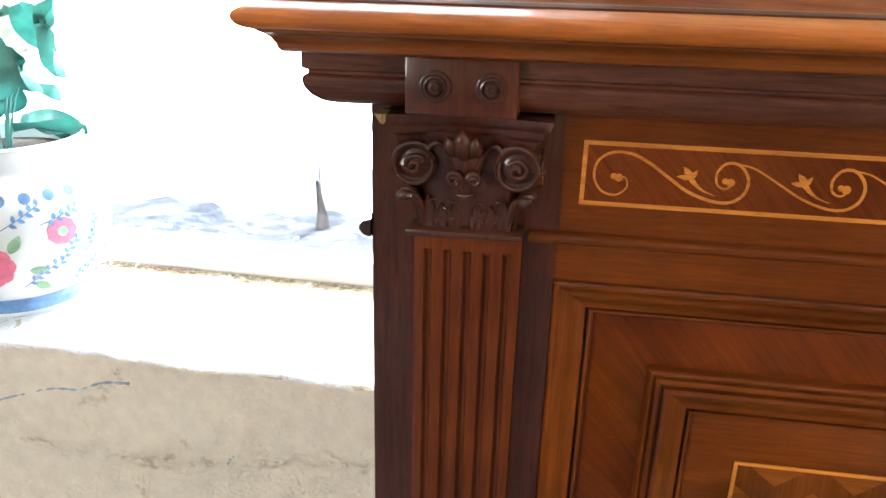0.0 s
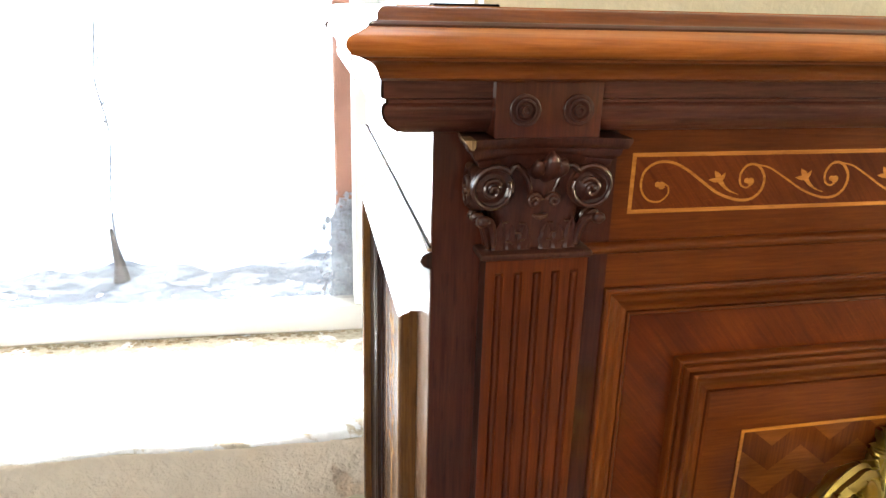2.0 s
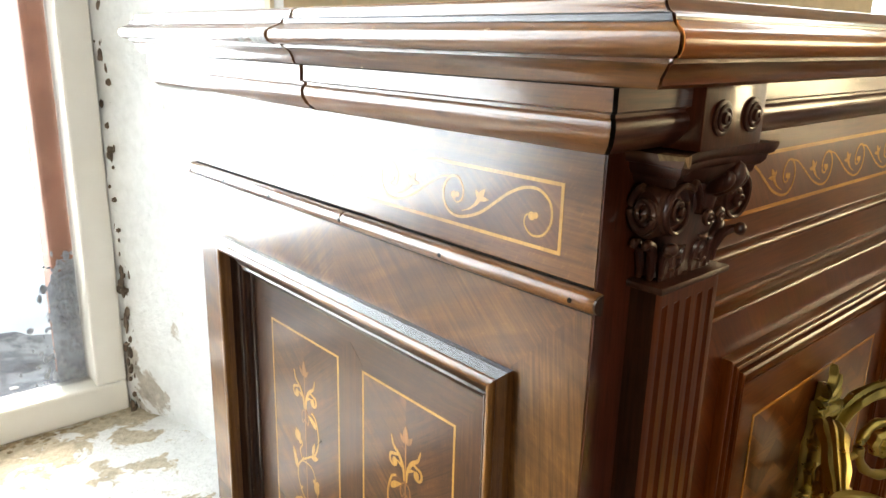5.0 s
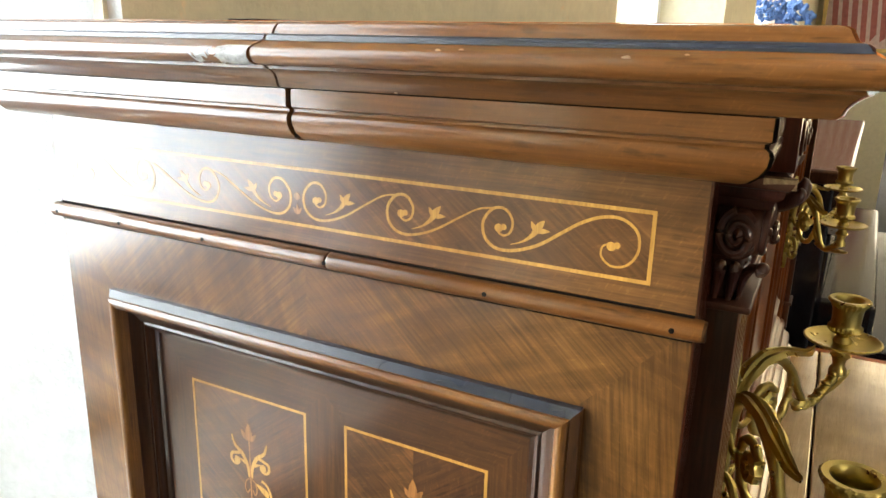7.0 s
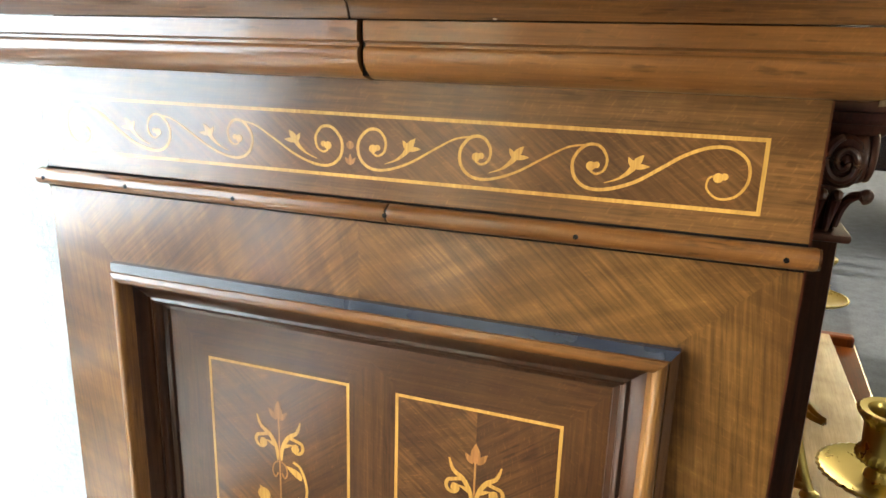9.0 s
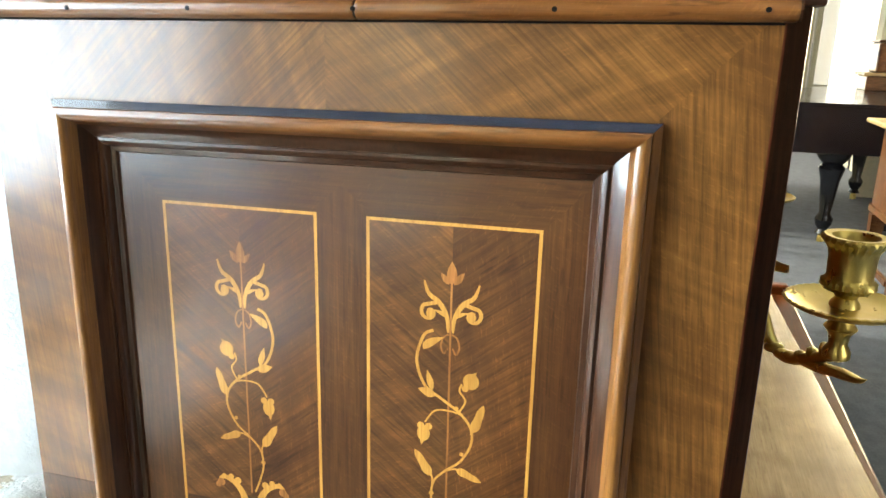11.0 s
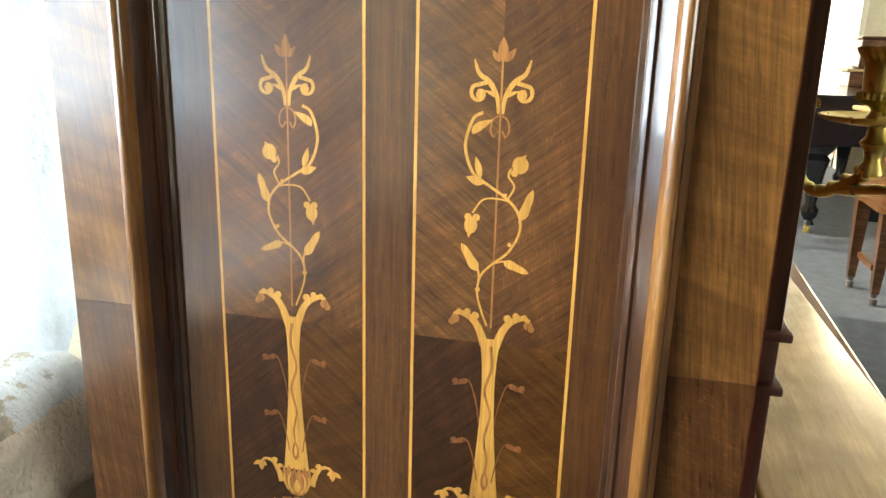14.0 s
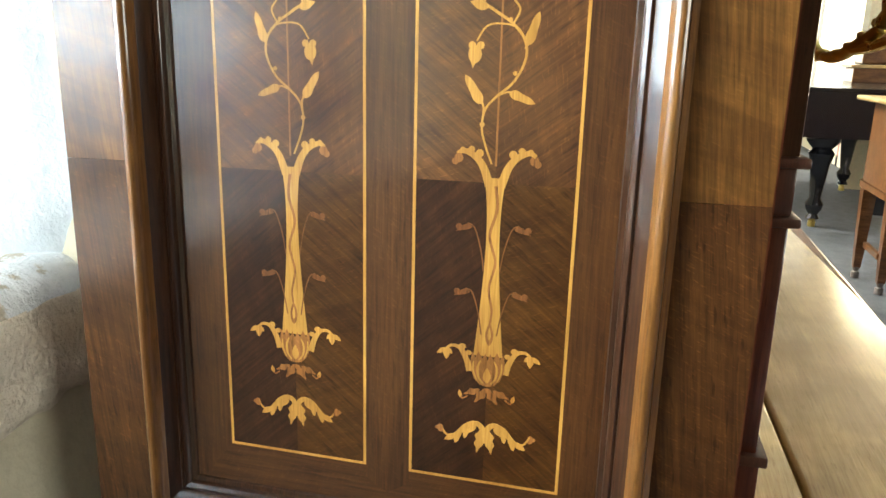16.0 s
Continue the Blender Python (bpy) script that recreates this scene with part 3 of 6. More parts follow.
window("window_1", -1.24, 0.046, 0.905, 2.94, GLASS_Y, M_PAINT, "white painted casement window, dirty glass, overexposed daylight")
window("window_2", 1.44, 2.74, 0.92, 2.48, GLASS_Y - 0.05, M_PAINT, "white painted window with a slim upright bar", (2.05,))
window("window_3", 3.51, 5.59, 0.92, 2.48, GLASS_Y - 0.05, M_PAINT, "wide white painted window behind flowers", (4.2, 4.9))
window("window_7", 7.61, 10.19, 0.92, 2.93, GLASS_Y - 0.05, M_PAINT, "wide white painted window of the far room", (8.47, 9.33))
# window_6 stands out of view, added to hold the warm key light
for name, ya, yb, wall, z0 in (("window_4", -1.72, 0.2, FAR, 0.3), ("window_6", -3.5, -1.9, RIGHT, 0.75)):
    ob = thing(name, "tall bright window at the far end of the room", "window", kind="structure")
    mid = (ya + yb) / 2
    for lo, hi in (((ya, z0), (yb, z0 + 0.06)), ((ya, 2.84), (yb, 2.9)), ((ya, z0 + 0.06), (ya + 0.06, 2.84)), ((yb - 0.06, z0 + 0.06), (yb, 2.84)), ((mid - 0.02, z0 + 0.06), (mid + 0.02, 2.84))):
        part("window_frame", boxed((wall + 0.05, lo[0], lo[1]), (wall + 0.1, hi[0], hi[1]), 0.004), M_PAINT, ob)
    part("pane", boxed((wall + 0.072, ya + 0.05, z0 + 0.05), (wall + 0.076, yb - 0.05, 2.85)), M_GLASS, ob).visible_shadow = False
window("window_8", 8.21, 12.69, 0.26, 2.89, -2.05, M_PAINT, "wide white painted window in the side of the far room")
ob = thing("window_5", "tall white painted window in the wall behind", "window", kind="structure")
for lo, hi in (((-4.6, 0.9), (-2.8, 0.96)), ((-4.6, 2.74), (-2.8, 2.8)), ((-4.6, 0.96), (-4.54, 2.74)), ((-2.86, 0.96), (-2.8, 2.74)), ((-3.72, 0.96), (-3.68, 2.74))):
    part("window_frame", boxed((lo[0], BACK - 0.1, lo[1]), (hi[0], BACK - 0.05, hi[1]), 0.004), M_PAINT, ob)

# outside the first window: weathered outer frame, stone ledge with dirt and flakes, ground and glare
ob = thing("outer_window_frame", "weathered red-brown timber frame outside the glass", "window frame", kind="structure")
part("post", boxed((-0.016, GLASS_Y + 0.022, 0.93), (0.012, GLASS_Y + 0.07, 2.93), 0.004), M_SASH, ob)
part("post", boxed((-1.24, GLASS_Y + 0.022, 0.93), (-1.2, GLASS_Y + 0.07, 2.93), 0.004), M_SASH, ob)
n, m = 110, 24
bm = grid(bmesh.new(), [[(-1.5 + 1.75 * i / n, GLASS_Y + 0.02 + (0.235 + 0.028 * math.sin(i * 0.29) + 0.017 * math.sin(i * 0.83 + 1)) * j / m, 0.935 - 0.012 * j / m) for j in range(m + 1)] for i in range(n + 1)])
rough(bm, 0.005, 13, (2,))
rough(bm, 0.004, 40, (2,))
structure("outer_ledge", bm, M_STONE, "dirty weathered stone ledge outside the window", "ledge")
structure("ground", boxed((-40, GLASS_Y + 0.3, -0.6), (60, 60, -0.5)), M_GRAVEL, "pale overexposed ground outside", "ground")
structure("backdrop", boxed((-14, 7, -0.5), (22, 7.1, 5.6)), M_OUT, "overexposed white daylight beyond the windows", "backdrop")
structure("backdrop_east", boxed((40, -40, -0.5), (40.1, 40, 25)), M_OUT_E, "overexposed white daylight beyond the far window", "backdrop")


# ---- the upright piano ----
piano = thing("upright_piano", "antique walnut upright piano with marquetry, carved pilasters and gilt sconces", "piano")


def on_side(y, z, h):
    """The piano's side: h metres out of the veneered surface."""
    return (-h, y, z)


def on_front(x, z, h):
    return (x, SKEW * x - h, z)


DEPTH, P_IN = 0.377, -0.009
P_Y0, P_Y1, P_Z0, P_Z1 = 0.043, 0.336, 0.800, 1.245
SEAM = 0.188

# carcass and veneers of the side
part("side_board", boxed((0.0125, 0.001, 0.06), (0.03, DEPTH - 0.002, 1.372)), M_CROSS, piano)
part("frieze_rail", prism([(0, 1.289), (DEPTH, 1.289), (DEPTH, 1.349), (0, 1.349)], on_side, -0.0125, 0), M_FRIEZE, piano)
part("top_rail_veneer", prism([(P_Y0, P_Z1), (SEAM, P_Z1), (SEAM, 1.289), (0, 1.289)], on_side, -0.0125, 0), M_STILE, piano)
part("top_rail_veneer", prism([(SEAM, P_Z1), (P_Y1, P_Z1), (DEPTH, 1.289), (SEAM, 1.289)], on_side, -0.0125, 0), M_STILE_B, piano)
part("front_stile_veneer", prism([(0, 1.0195), (P_Y0, 1.0195), (P_Y0, P_Z1), (0, 1.289)], on_side, -0.0125, 0), M_STILE_UP, piano)
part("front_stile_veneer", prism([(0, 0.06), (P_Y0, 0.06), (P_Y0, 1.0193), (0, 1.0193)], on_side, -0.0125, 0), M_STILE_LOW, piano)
part("rear_stile_veneer", prism([(P_Y1, 1.0235), (DEPTH, 1.0235), (DEPTH, 1.289), (P_Y1, P_Z1)], on_side, -0.0125, 0), M_STILE_UP, piano)
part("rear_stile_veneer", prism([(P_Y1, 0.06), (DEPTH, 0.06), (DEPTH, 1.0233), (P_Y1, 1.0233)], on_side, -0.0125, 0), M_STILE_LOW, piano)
part("bottom_rail_veneer", prism([(P_Y0, 0.06), (P_Y1, 0.06), (P_Y1, P_Z0), (P_Y0, P_Z0)], on_side, -0.0125, 0), M_STILE, piano)

# bolection moulding round the side panel
side_moulding = [(0, -0.001), (0, 0.0038), (0.0034, 0.0072), (0.0037, 0.0070), (0.0040, 0.0082), (0.0054, 0.0091), (0.0072, 0.0090), (0.0094, 0.0076), (0.0106, 0.0050), (0.0122, 0.0020),
                 (0.0150, -0.0006), (0.0185, -0.0020), (0.0190, -0.0032), (0.0205, -0.0026), (0.0222, -0.0034), (0.0232, -0.0054), (0.0236, -0.0070), (0.0262, -0.0076), (0.0270, -0.0092)]
# level fillets only are blue-black, the sky's reflection put into their colour
rect_frame("panel_fillet", piano, P_Y0 - 0.003, P_Y1, P_Z0, P_Z1, side_moulding[:3], on_side, (M_BLUEBLACK, M_SOLID_Z))
rect_frame("panel_moulding", piano, P_Y0 - 0.003, P_Y1, P_Z0, P_Z1, side_moulding[2:10], on_side, (M_SOLID_Y, M_SOLID_Z))
# cove much darker than the bead: shade of the recess put into its colour
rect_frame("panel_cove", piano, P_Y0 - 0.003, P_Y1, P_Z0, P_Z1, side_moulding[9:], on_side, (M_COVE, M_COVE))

# the panel: crossbanding, quartered fields, stringing
F_Z0, F_Z1, F_MID = 0.852, 1.1945, 1.0215
outer, inner = [(0.06, 0.82), (0.31, 0.82), (0.31, 1.222), (0.06, 1.222)], [(0.087, F_Z0), (0.285, F_Z0), (0.285, F_Z1), (0.087, F_Z1)]
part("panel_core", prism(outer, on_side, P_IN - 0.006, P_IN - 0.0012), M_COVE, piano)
for i in range(4):
    j = (i + 1) % 4
    part("panel_band", prism([outer[i], outer[j], inner[j], inner[i]], on_side, P_IN - 0.0012, P_IN), M_CROSS if i % 2 else M_CROSS_H, piano)
part("centre_band", prism([(0.172, 0.844), (0.185, 0.836), (0.198, 0.844), (0.198, F_Z1 + 0.004), (0.185, F_Z1 + 0.014), (0.172, F_Z1 + 0.004)], on_side, P_IN - 0.001, P_IN + EPS), M_CROSS, piano)
STRIPS = ((0.087, 0.172, 0.1288, 1), (0.198, 0.285, 0.2412, -1))
for y0, y1, yc, hand in STRIPS:
    # lower quarters: other veneers, darkened further for the weaker light low down
    for a, b, z0, z1, mat in ((y0, yc, F_MID, F_Z1, M_FIELD_B), (yc, y1, F_MID, F_Z1, M_FIELD_A), (y0, yc, F_Z0, F_MID, M_FIELD_C), (yc, y1, F_Z0, F_MID, M_FIELD_D)):
        part("veneer_quarter", prism([(a, z0), (b, z0), (b, z1), (a, z1)], on_side, P_IN - 0.001, P_IN + EPS), mat, piano)
    bm = bmesh.new()
    stringing(bm, y0, y1, F_Z0, F_Z1, 0.0016, on_side, P_IN - 0.001, P_IN + 2 * EPS)
    part("stringing", bm, M_BOX, piano, "pale boxwood line inlay")

    # the flowering vine: a = to the viewer's right from the centre line, b = height
    def at(a, b, h, yc=yc, hand=hand):
        return on_side(yc - a * hand, b, P_IN + h)

    lo, hi = -0.001, 2.6 * EPS

    def inlaid(name, mat, *draws, label="", top=hi, spread=1.0, drop=0.0):
        """One piece of marquetry out of ribbons, leaves and dots."""
        bm = bmesh.new()

        def at(a, b, h, yc=yc, hand=hand):
            return on_side(yc - a * hand * spread, b - drop, P_IN + h)

        for draw, *args in draws:
            if draw == "line":
                ribbon(bm, curve(args[0]), args[1], at, lo, top)
            elif draw == "leaf":
                leaf(bm, *args[:5], at, lo, top, *args[5:])
            else:
                blob(bm, *args[:3], at, lo, top, 14, *args[3:])
        part(name, bm, mat, piano, label)

    stem = bmesh.new()
    prism([(-0.0005, 1.030), (0.0005, 1.030), (0.0005, 1.166), (-0.0005, 1.166)], at, lo, 2 * EPS, stem)
    part("vine_rod", stem, M_BOX_RED, piano)
    inlaid("vine_stem", M_BOX, ("line", [(-0.0085, 1.1405), (-0.0135, 1.137), (-0.0168, 1.124), (-0.0125, 1.111), (-0.0035, 1.1045), (0.0055, 1.0985), (0.0115, 1.091), (0.0122, 1.082), (0.007, 1.0715), (-0.001, 1.0645),
                                         (-0.0065, 1.058), (-0.008, 1.049), (-0.0058, 1.040), (-0.0022, 1.031)], lambda t: 0.0016 - 0.0006 * t),
           ("line", [(0.0115, 1.091), (0.008, 1.0965), (0.001, 1.0985), (-0.007, 1.0975), (-0.012, 1.0905)], 0.0009),
           ("line", [(0.0055, 1.0985), (0.0085, 1.105), (0.0055, 1.110), (0.0065, 1.114)], 0.0010), ("line", [(-0.001, 1.0645), (0.004, 1.0665), (0.008, 1.066)], 0.0009),
           ("line", [(-0.0076, 1.0545), (-0.0075, 1.059), (-0.009, 1.063)], 0.0010), ("line", [(0.0118, 1.087), (0.0135, 1.0905), (0.0148, 1.095)], 0.0011),
           ("dot", 0.0075, 1.0755, 0.0011), ("dot", -0.0079, 1.0505, 0.0013), ("dot", 0.0042, 1.1005, 0.0010), label="boxwood marquetry vine stem")
    for args in ((-0.0135, 1.130, 62, 0.0115, 0.0046, 0, -0.5), (-0.0085, 1.1085, 105, 0.0110, 0.0034), (-0.0065, 1.1065, 178, 0.0095, 0.0046, 0, -0.2), (0.0128, 1.0885, 72, 0.0165, 0.0058, 1),
                 (-0.0085, 1.0605, 122, 0.0165, 0.0060, 1), (0.005, 1.0665, -22, 0.0140, 0.0052, 1)):
        inlaid("vine_leaf", M_BOX, ("leaf", *args))
    inlaid("vine_bud", M_BOX, ("dot", 0.0110, 1.1158, 0.0041, 0.0043), ("leaf", 0.0078, 1.1140, 50, 0.0092, 0.0036), ("dot", 0.0082, 1.1118, 0.0018))
    inlaid("vine_bud", M_BOX, ("dot", -0.0127, 1.0842, 0.0034, 0.0044), ("leaf", -0.0125, 1.0885, -96, 0.0112, 0.0034), ("dot", -0.0100, 1.0884, 0.0019), ("dot", -0.0142, 1.0884, 0.0019))
    for s in (-1, 1):
        pts = spiral(s * 0.0108, 1.1495, 0.0046, 0.0013, 90 - s * 40, 90 - s * 400)
        bm = bmesh.new()
        ribbon(bm, curve([(s * 0.0012, 1.1400), (s * 0.0020, 1.1480), (s * 0.0060, 1.1550), (s * 0.0112, 1.1590), (s * 0.0136, 1.1655)]), lambda t: 0.0009 + 0.0016 * math.sin(math.pi * min(1, t * 1.05)) ** 0.8, at, lo, hi)
        ribbon(bm, [(s * 0.0040, 1.1535)] + [(s * 0.0068, 1.1550)] + pts, lambda t: 0.0020 - 0.0008 * t, at, lo, hi)
        blob(bm, s * 0.0104, 1.1490, 0.0021, at, lo, hi, 12)
        leaf(bm, s * 0.0018, 1.1475, 90 - s * 42, 0.0075, 0.0022, at, lo, hi, 0, -s * 0.4)
        part("vine_scroll", bm, M_BOX, piano)
    # the forked vase in its leafy cup
    outline = []
    for k in range(25):
        t = k / 24
        z = 0.928 + (1.024 - 0.928) * t
        outline.append((0.0021 + 0.0058 * (1 - t) ** 1.7 + 0.0034 * t ** 5, z))
    vase = bmesh.new()
    prism([(w, z) for w, z in outline] + [(-w, z) for w, z in outline[::-1]], at, lo, hi, vase)
    for s in (-1, 1):
        ribbon(vase, curve([(s * 0.003, 1.020), (s * 0.0062, 1.029), (s * 0.0105, 1.0345), (s * 0.0165, 1.0372), (s * 0.0200, 1.0355)]), lambda t: 0.0046 - 0.0026 * t, at, lo, hi + (0.75 + 0.25 * s) * 0.3 * EPS)
        for a, b, r in ((0.0085, 1.0362, 0.0021), (0.0128, 1.0380, 0.0018), (0.0172, 1.0378, 0.0014)):
            blob(vase, s * a, b, r, at, lo, hi + (0.5 + 20 * a) * EPS, 10)
    part("vase_inlay", vase, M_BOX, piano, "forked boxwood marquetry vase")
    inlaid("vase_vein", M_BOX_RED, ("line", [(0.0005, 1.020), (0.0016, 1.008), (-0.0016, 0.994), (0.0018, 0.980), (-0.0010, 0.966), (0.0010, 0.954), (0.0004, 0.947)], lambda t: 0.0017 - 0.0006 * t), top=3.4 * EPS)
    inlaid("vase_vein", M_BOX_RED, ("leaf", 0.0003, 0.934, 90, 0.0135, 0.0044), top=3.4 * EPS)
    inlaid("vase_vein", M_BOX, ("leaf", 0.0003, 0.937, 90, 0.0075, 0.0018), top=4.2 * EPS)
    cup = [(0, 0.9105), (0.0038, 0.9112), (0.0070, 0.9145), (0.0088, 0.9190), (0.0094, 0.9240), (0.0086, 0.9300), (0.0068, 0.9268), (0.0050, 0.9306), (0.0030, 0.9262), (0.0014, 0.9295), (0, 0.9255)]
    bm = prism(cup + [(-a, b) for a, b in cup[-2:0:-1]], at, lo, 3.0 * EPS)
    part("cup_inlay", bm, M_BOX_RED, piano, "reddish tinted leafy cup")
    inlaid("cup_petal", M_BOX, ("leaf", 0, 0.9125, 90, 0.0090, 0.0042), top=3.8 * EPS)
    for s in (-1, 1):
        inlaid("cup_petal", M_BOX, ("line", [(s * 0.0022, 0.9122), (s * 0.0048, 0.9160), (s * 0.0052, 0.9215), (s * 0.0036, 0.9255)], lambda t: 0.0006 + 0.0007 * math.sin(math.pi * t)), top=3.8 * EPS)
        inlaid("cup_petal", M_BOX, ("line", [(s * 0.0055, 0.9138), (s * 0.0076, 0.9190), (s * 0.0078, 0.9245)], lambda t: 0.0005 + 0.0005 * math.sin(math.pi * t)), top=3.8 * EPS)
        inlaid("cup_arm", M_BOX, ("line", [(s * 0.0080, 0.9185), (s * 0.0098, 0.9255), (s * 0.0128, 0.9312), (s * 0.0166, 0.9322), (s * 0.0192, 0.9300)], lambda t: 0.0032 - 0.0021 * t), ("dot", s * 0.0118, 0.9322, 0.0017), ("dot", s * 0.0088, 0.9290, 0.0014), spread=1.2)
        inlaid("blossom", M_BOX, ("leaf", s * 0.0192, 0.9302, 90 - s * 128, 0.0055, 0.0026), ("leaf", s * 0.0190, 0.9300, -90, 0.0062, 0.0030), ("leaf", s * 0.0190, 0.9304, 90 + s * 140, 0.0042, 0.0024), spread=1.2)
        # tinted spray under the cup, and the lobed bracket below it
        inlaid("tinted_spray", M_BOX_RED, ("leaf", 0, 0.9095, 90 - s * 150, 0.0105, 0.0038, 2), ("leaf", s * 0.003, 0.9085, 90 - s * 118, 0.0085, 0.0032, 2), ("line", [(s * 0.0085, 0.9040), (s * 0.0110, 0.9020), (s * 0.0120, 0.9045)], 0.0007), spread=1.2)
        inlaid("vine_bud", M_BOX, ("leaf", s * 0.0118, 0.9025, 90 - s * 10, 0.0045, 0.0018), spread=1.2)
        inlaid("bracket_leaf", M_BOX, ("line", [(s * 0.0006, 0.8765), (s * 0.0010, 0.8848), (s * 0.0042, 0.8880), (s * 0.0085, 0.8858), (s * 0.0120, 0.8812), (s * 0.0150, 0.8782)], lambda t: 0.0020 + 0.0010 * math.sin(math.pi * t)),
               ("leaf", s * 0.0048, 0.8872, 90 - s * 168, 0.0062, 0.0028, 0, s * 0.3), ("leaf", s * 0.0082, 0.8858, 90 - s * 172, 0.0078, 0.0032, 1), ("leaf", s * 0.0118, 0.8818, 90 - s * 165, 0.0075, 0.0034, 1),
               ("leaf", s * 0.0135, 0.8798, 90 - s * 128, 0.0068, 0.0034), ("line", [(s * 0.0148, 0.8786), (s * 0.0178, 0.8790), (s * 0.0196, 0.8815), (s * 0.0206, 0.8842)], lambda t: 0.0012 - 0.0005 * t), spread=1.2)
        inlaid("bracket_leaf", M_BOX, ("leaf", s * 0.0012, 0.8860, -90 + s * 8, 0.0158, 0.0042, 3), spread=1.2)
        inlaid("blossom", M_BOX_RED, ("dot", s * 0.0204, 0.8850, 0.0014), ("dot", s * 0.0218, 0.8862, 0.0012), ("dot", s * 0.0206, 0.8872, 0.0011), spread=1.22, drop=0.0035)
        inlaid("blossom", M_BOX_RED, ("dot", s * 0.0192, 1.0335, 0.0024), ("dot", s * 0.0210, 1.0318, 0.0018), top=3 * EPS)
        for z in (0.999, 0.964):
            inlaid("sprig", M_SPRIG, ("line", [(s * 0.0042, z - 0.024), (s * 0.0062, z - 0.012), (s * 0.0098, z - 0.001), (s * 0.0135, z + 0.0010)], 0.0007), ("leaf", s * 0.0110, z - 0.001, 90 - s * 75, 0.0078, 0.0034, 0, -s * 0.6), ("dot", s * 0.0180, z - 0.0010, 0.0017))
        inlaid("ribbon_bow", M_BOX_RED, ("line", [(s * 0.0008, 1.1392), (s * 0.0035, 1.1372), (s * 0.0046, 1.1325), (s * 0.0030, 1.1290), (s * 0.0012, 1.1320)], 0.0009))
    for a, g, lng, wd in ((0, 90, 0.0115, 0.0050), (0.0012, 52, 0.0080, 0.0034), (-0.0012, 128, 0.0070, 0.0028)):
        inlaid("tulip_petal", M_BOX_RED, ("leaf", a, 1.1645, g, lng, wd))


def scroll_inlay(parent, start, end, middle, zc, at_plane, lo, hi, mat=M_BOX):
    """The running scroll of a frieze, out of its middle to both ends; a runs along the frieze, each bay one length of vine."""
    for side in (-1, 1):
        half = (end - middle) if side > 0 else (middle - start)
        count = round((half - 0.0245) / 0.0487) + 1
        step = (half - 0.0245) / (count - 1)

        def at(a, b, h, side=side):
            return at_plane(middle + side * a, zc + b, h)

        for i in range(count):
            c = 0.012 + i * step
            bm = bmesh.new()
            if i < count - 1:
                line = [(-0.0008, -0.0022), (0.0018, -0.0034), (0.0050, -0.0014), (0.0056, 0.0036), (0.0022, 0.0080), (-0.0034, 0.0076), (-0.0078, 0.0018), (-0.0070, -0.0050), (-0.0020, -0.0092), (0.0060, -0.0094), (0.0170, -0.0056)]
                if i < count - 2:
                    line += [(0.0290, 0.0014), (0.0380, 0.0064), (step - 0.0036, 0.0079)]
                else:
                    line += [(0.0270, 0.0010), (0.0350, 0.0064), (step - 0.0050, 0.0100), (step + 0.0030, 0.0102), (step + 0.0092, 0.0058), (step + 0.0102, -0.0018), (step + 0.0064, -0.0078), (step + 0.0002, -0.0092), (step - 0.0042, -0.0058), (step - 0.0040, -0.0018), (step - 0.0016, -0.0004)]
                ribbon(bm, curve([(c + a, b) for a, b in line], 7), lambda t: 0.0008 + 0.0006 * math.sin(math.pi * min(1, t * 1.1)), at, lo, hi)
                # the little tulip in each bay
                ribbon(bm, curve([(c + 0.0052, -0.0068), (c + 0.0105, -0.0048), (c + 0.0145, -0.0018), (c + 0.0168, 0.0012)]), lambda t: 0.0003 + 0.0027 * t ** 1.4, at, lo, hi)
                for ang, long, wide in ((60, 0.0066, 0.0030), (14, 0.0066, 0.0022), (106, 0.0046, 0.0022)):
                    leaf(bm, c + 0.0160, 0.0002, ang, long, wide, at, lo, hi, 0, 0.18 if ang == 106 else -0.12)
            down = -0.0008 if i == count - 1 else 0.0
            blob(bm, c - 0.0006, -0.0004 + down, 0.0019, at, lo, hi, 12)
            blob(bm, c + 0.0017, 0.0002 + down, 0.0014, at, lo, hi, 10)
            part("scroll_inlay", bm, mat, parent, "boxwood running scroll inlay")


part("frieze_field", prism([(0.019, 1.304), (SEAM, 1.304), (SEAM, 1.331), (0.019, 1.331)], on_side, -0.001, EPS), M_FRIEZE_F, piano)
part("frieze_field", prism([(SEAM, 1.304), (0.364, 1.304), (0.364, 1.331), (SEAM, 1.331)], on_side, -0.001, EPS), M_FRIEZE_F, piano)
bm = bmesh.new()
stringing(bm, 0.018, 0.365, 1.3030, 1.3325, 0.0016, on_side, -0.001, 2 * EPS)
part("stringing", bm, M_BOX, piano, "pale boxwood line inlay")
scroll_inlay(piano, 0.0215, 0.3615, 0.192, 1.3175, on_side, -0.001, 2.4 * EPS)
bm = bmesh.new()
blob(bm, 0.192, 1.3180, 0.0019, on_side, -0.001, 2.4 * EPS, 10)
for ang, long in ((90, 0.0052), (52, 0.0044), (128, 0.0044)):
    leaf(bm, 0.192, 1.3090, ang, long, 0.0018, on_side, -0.001, 2.4 * EPS)
part("inlay_rosette", bm, M_BOX_RED, piano)

# the half-round bead below the frieze, with its nail holes
bead = [(0.0046 * math.sin(math.pi * k / 10) * 1.25, -0.0046 * math.cos(math.pi * k / 10)) for k in range(11)]
HOLES = (0.007, 0.086, 0.172, 0.253, 0.319, 0.375)


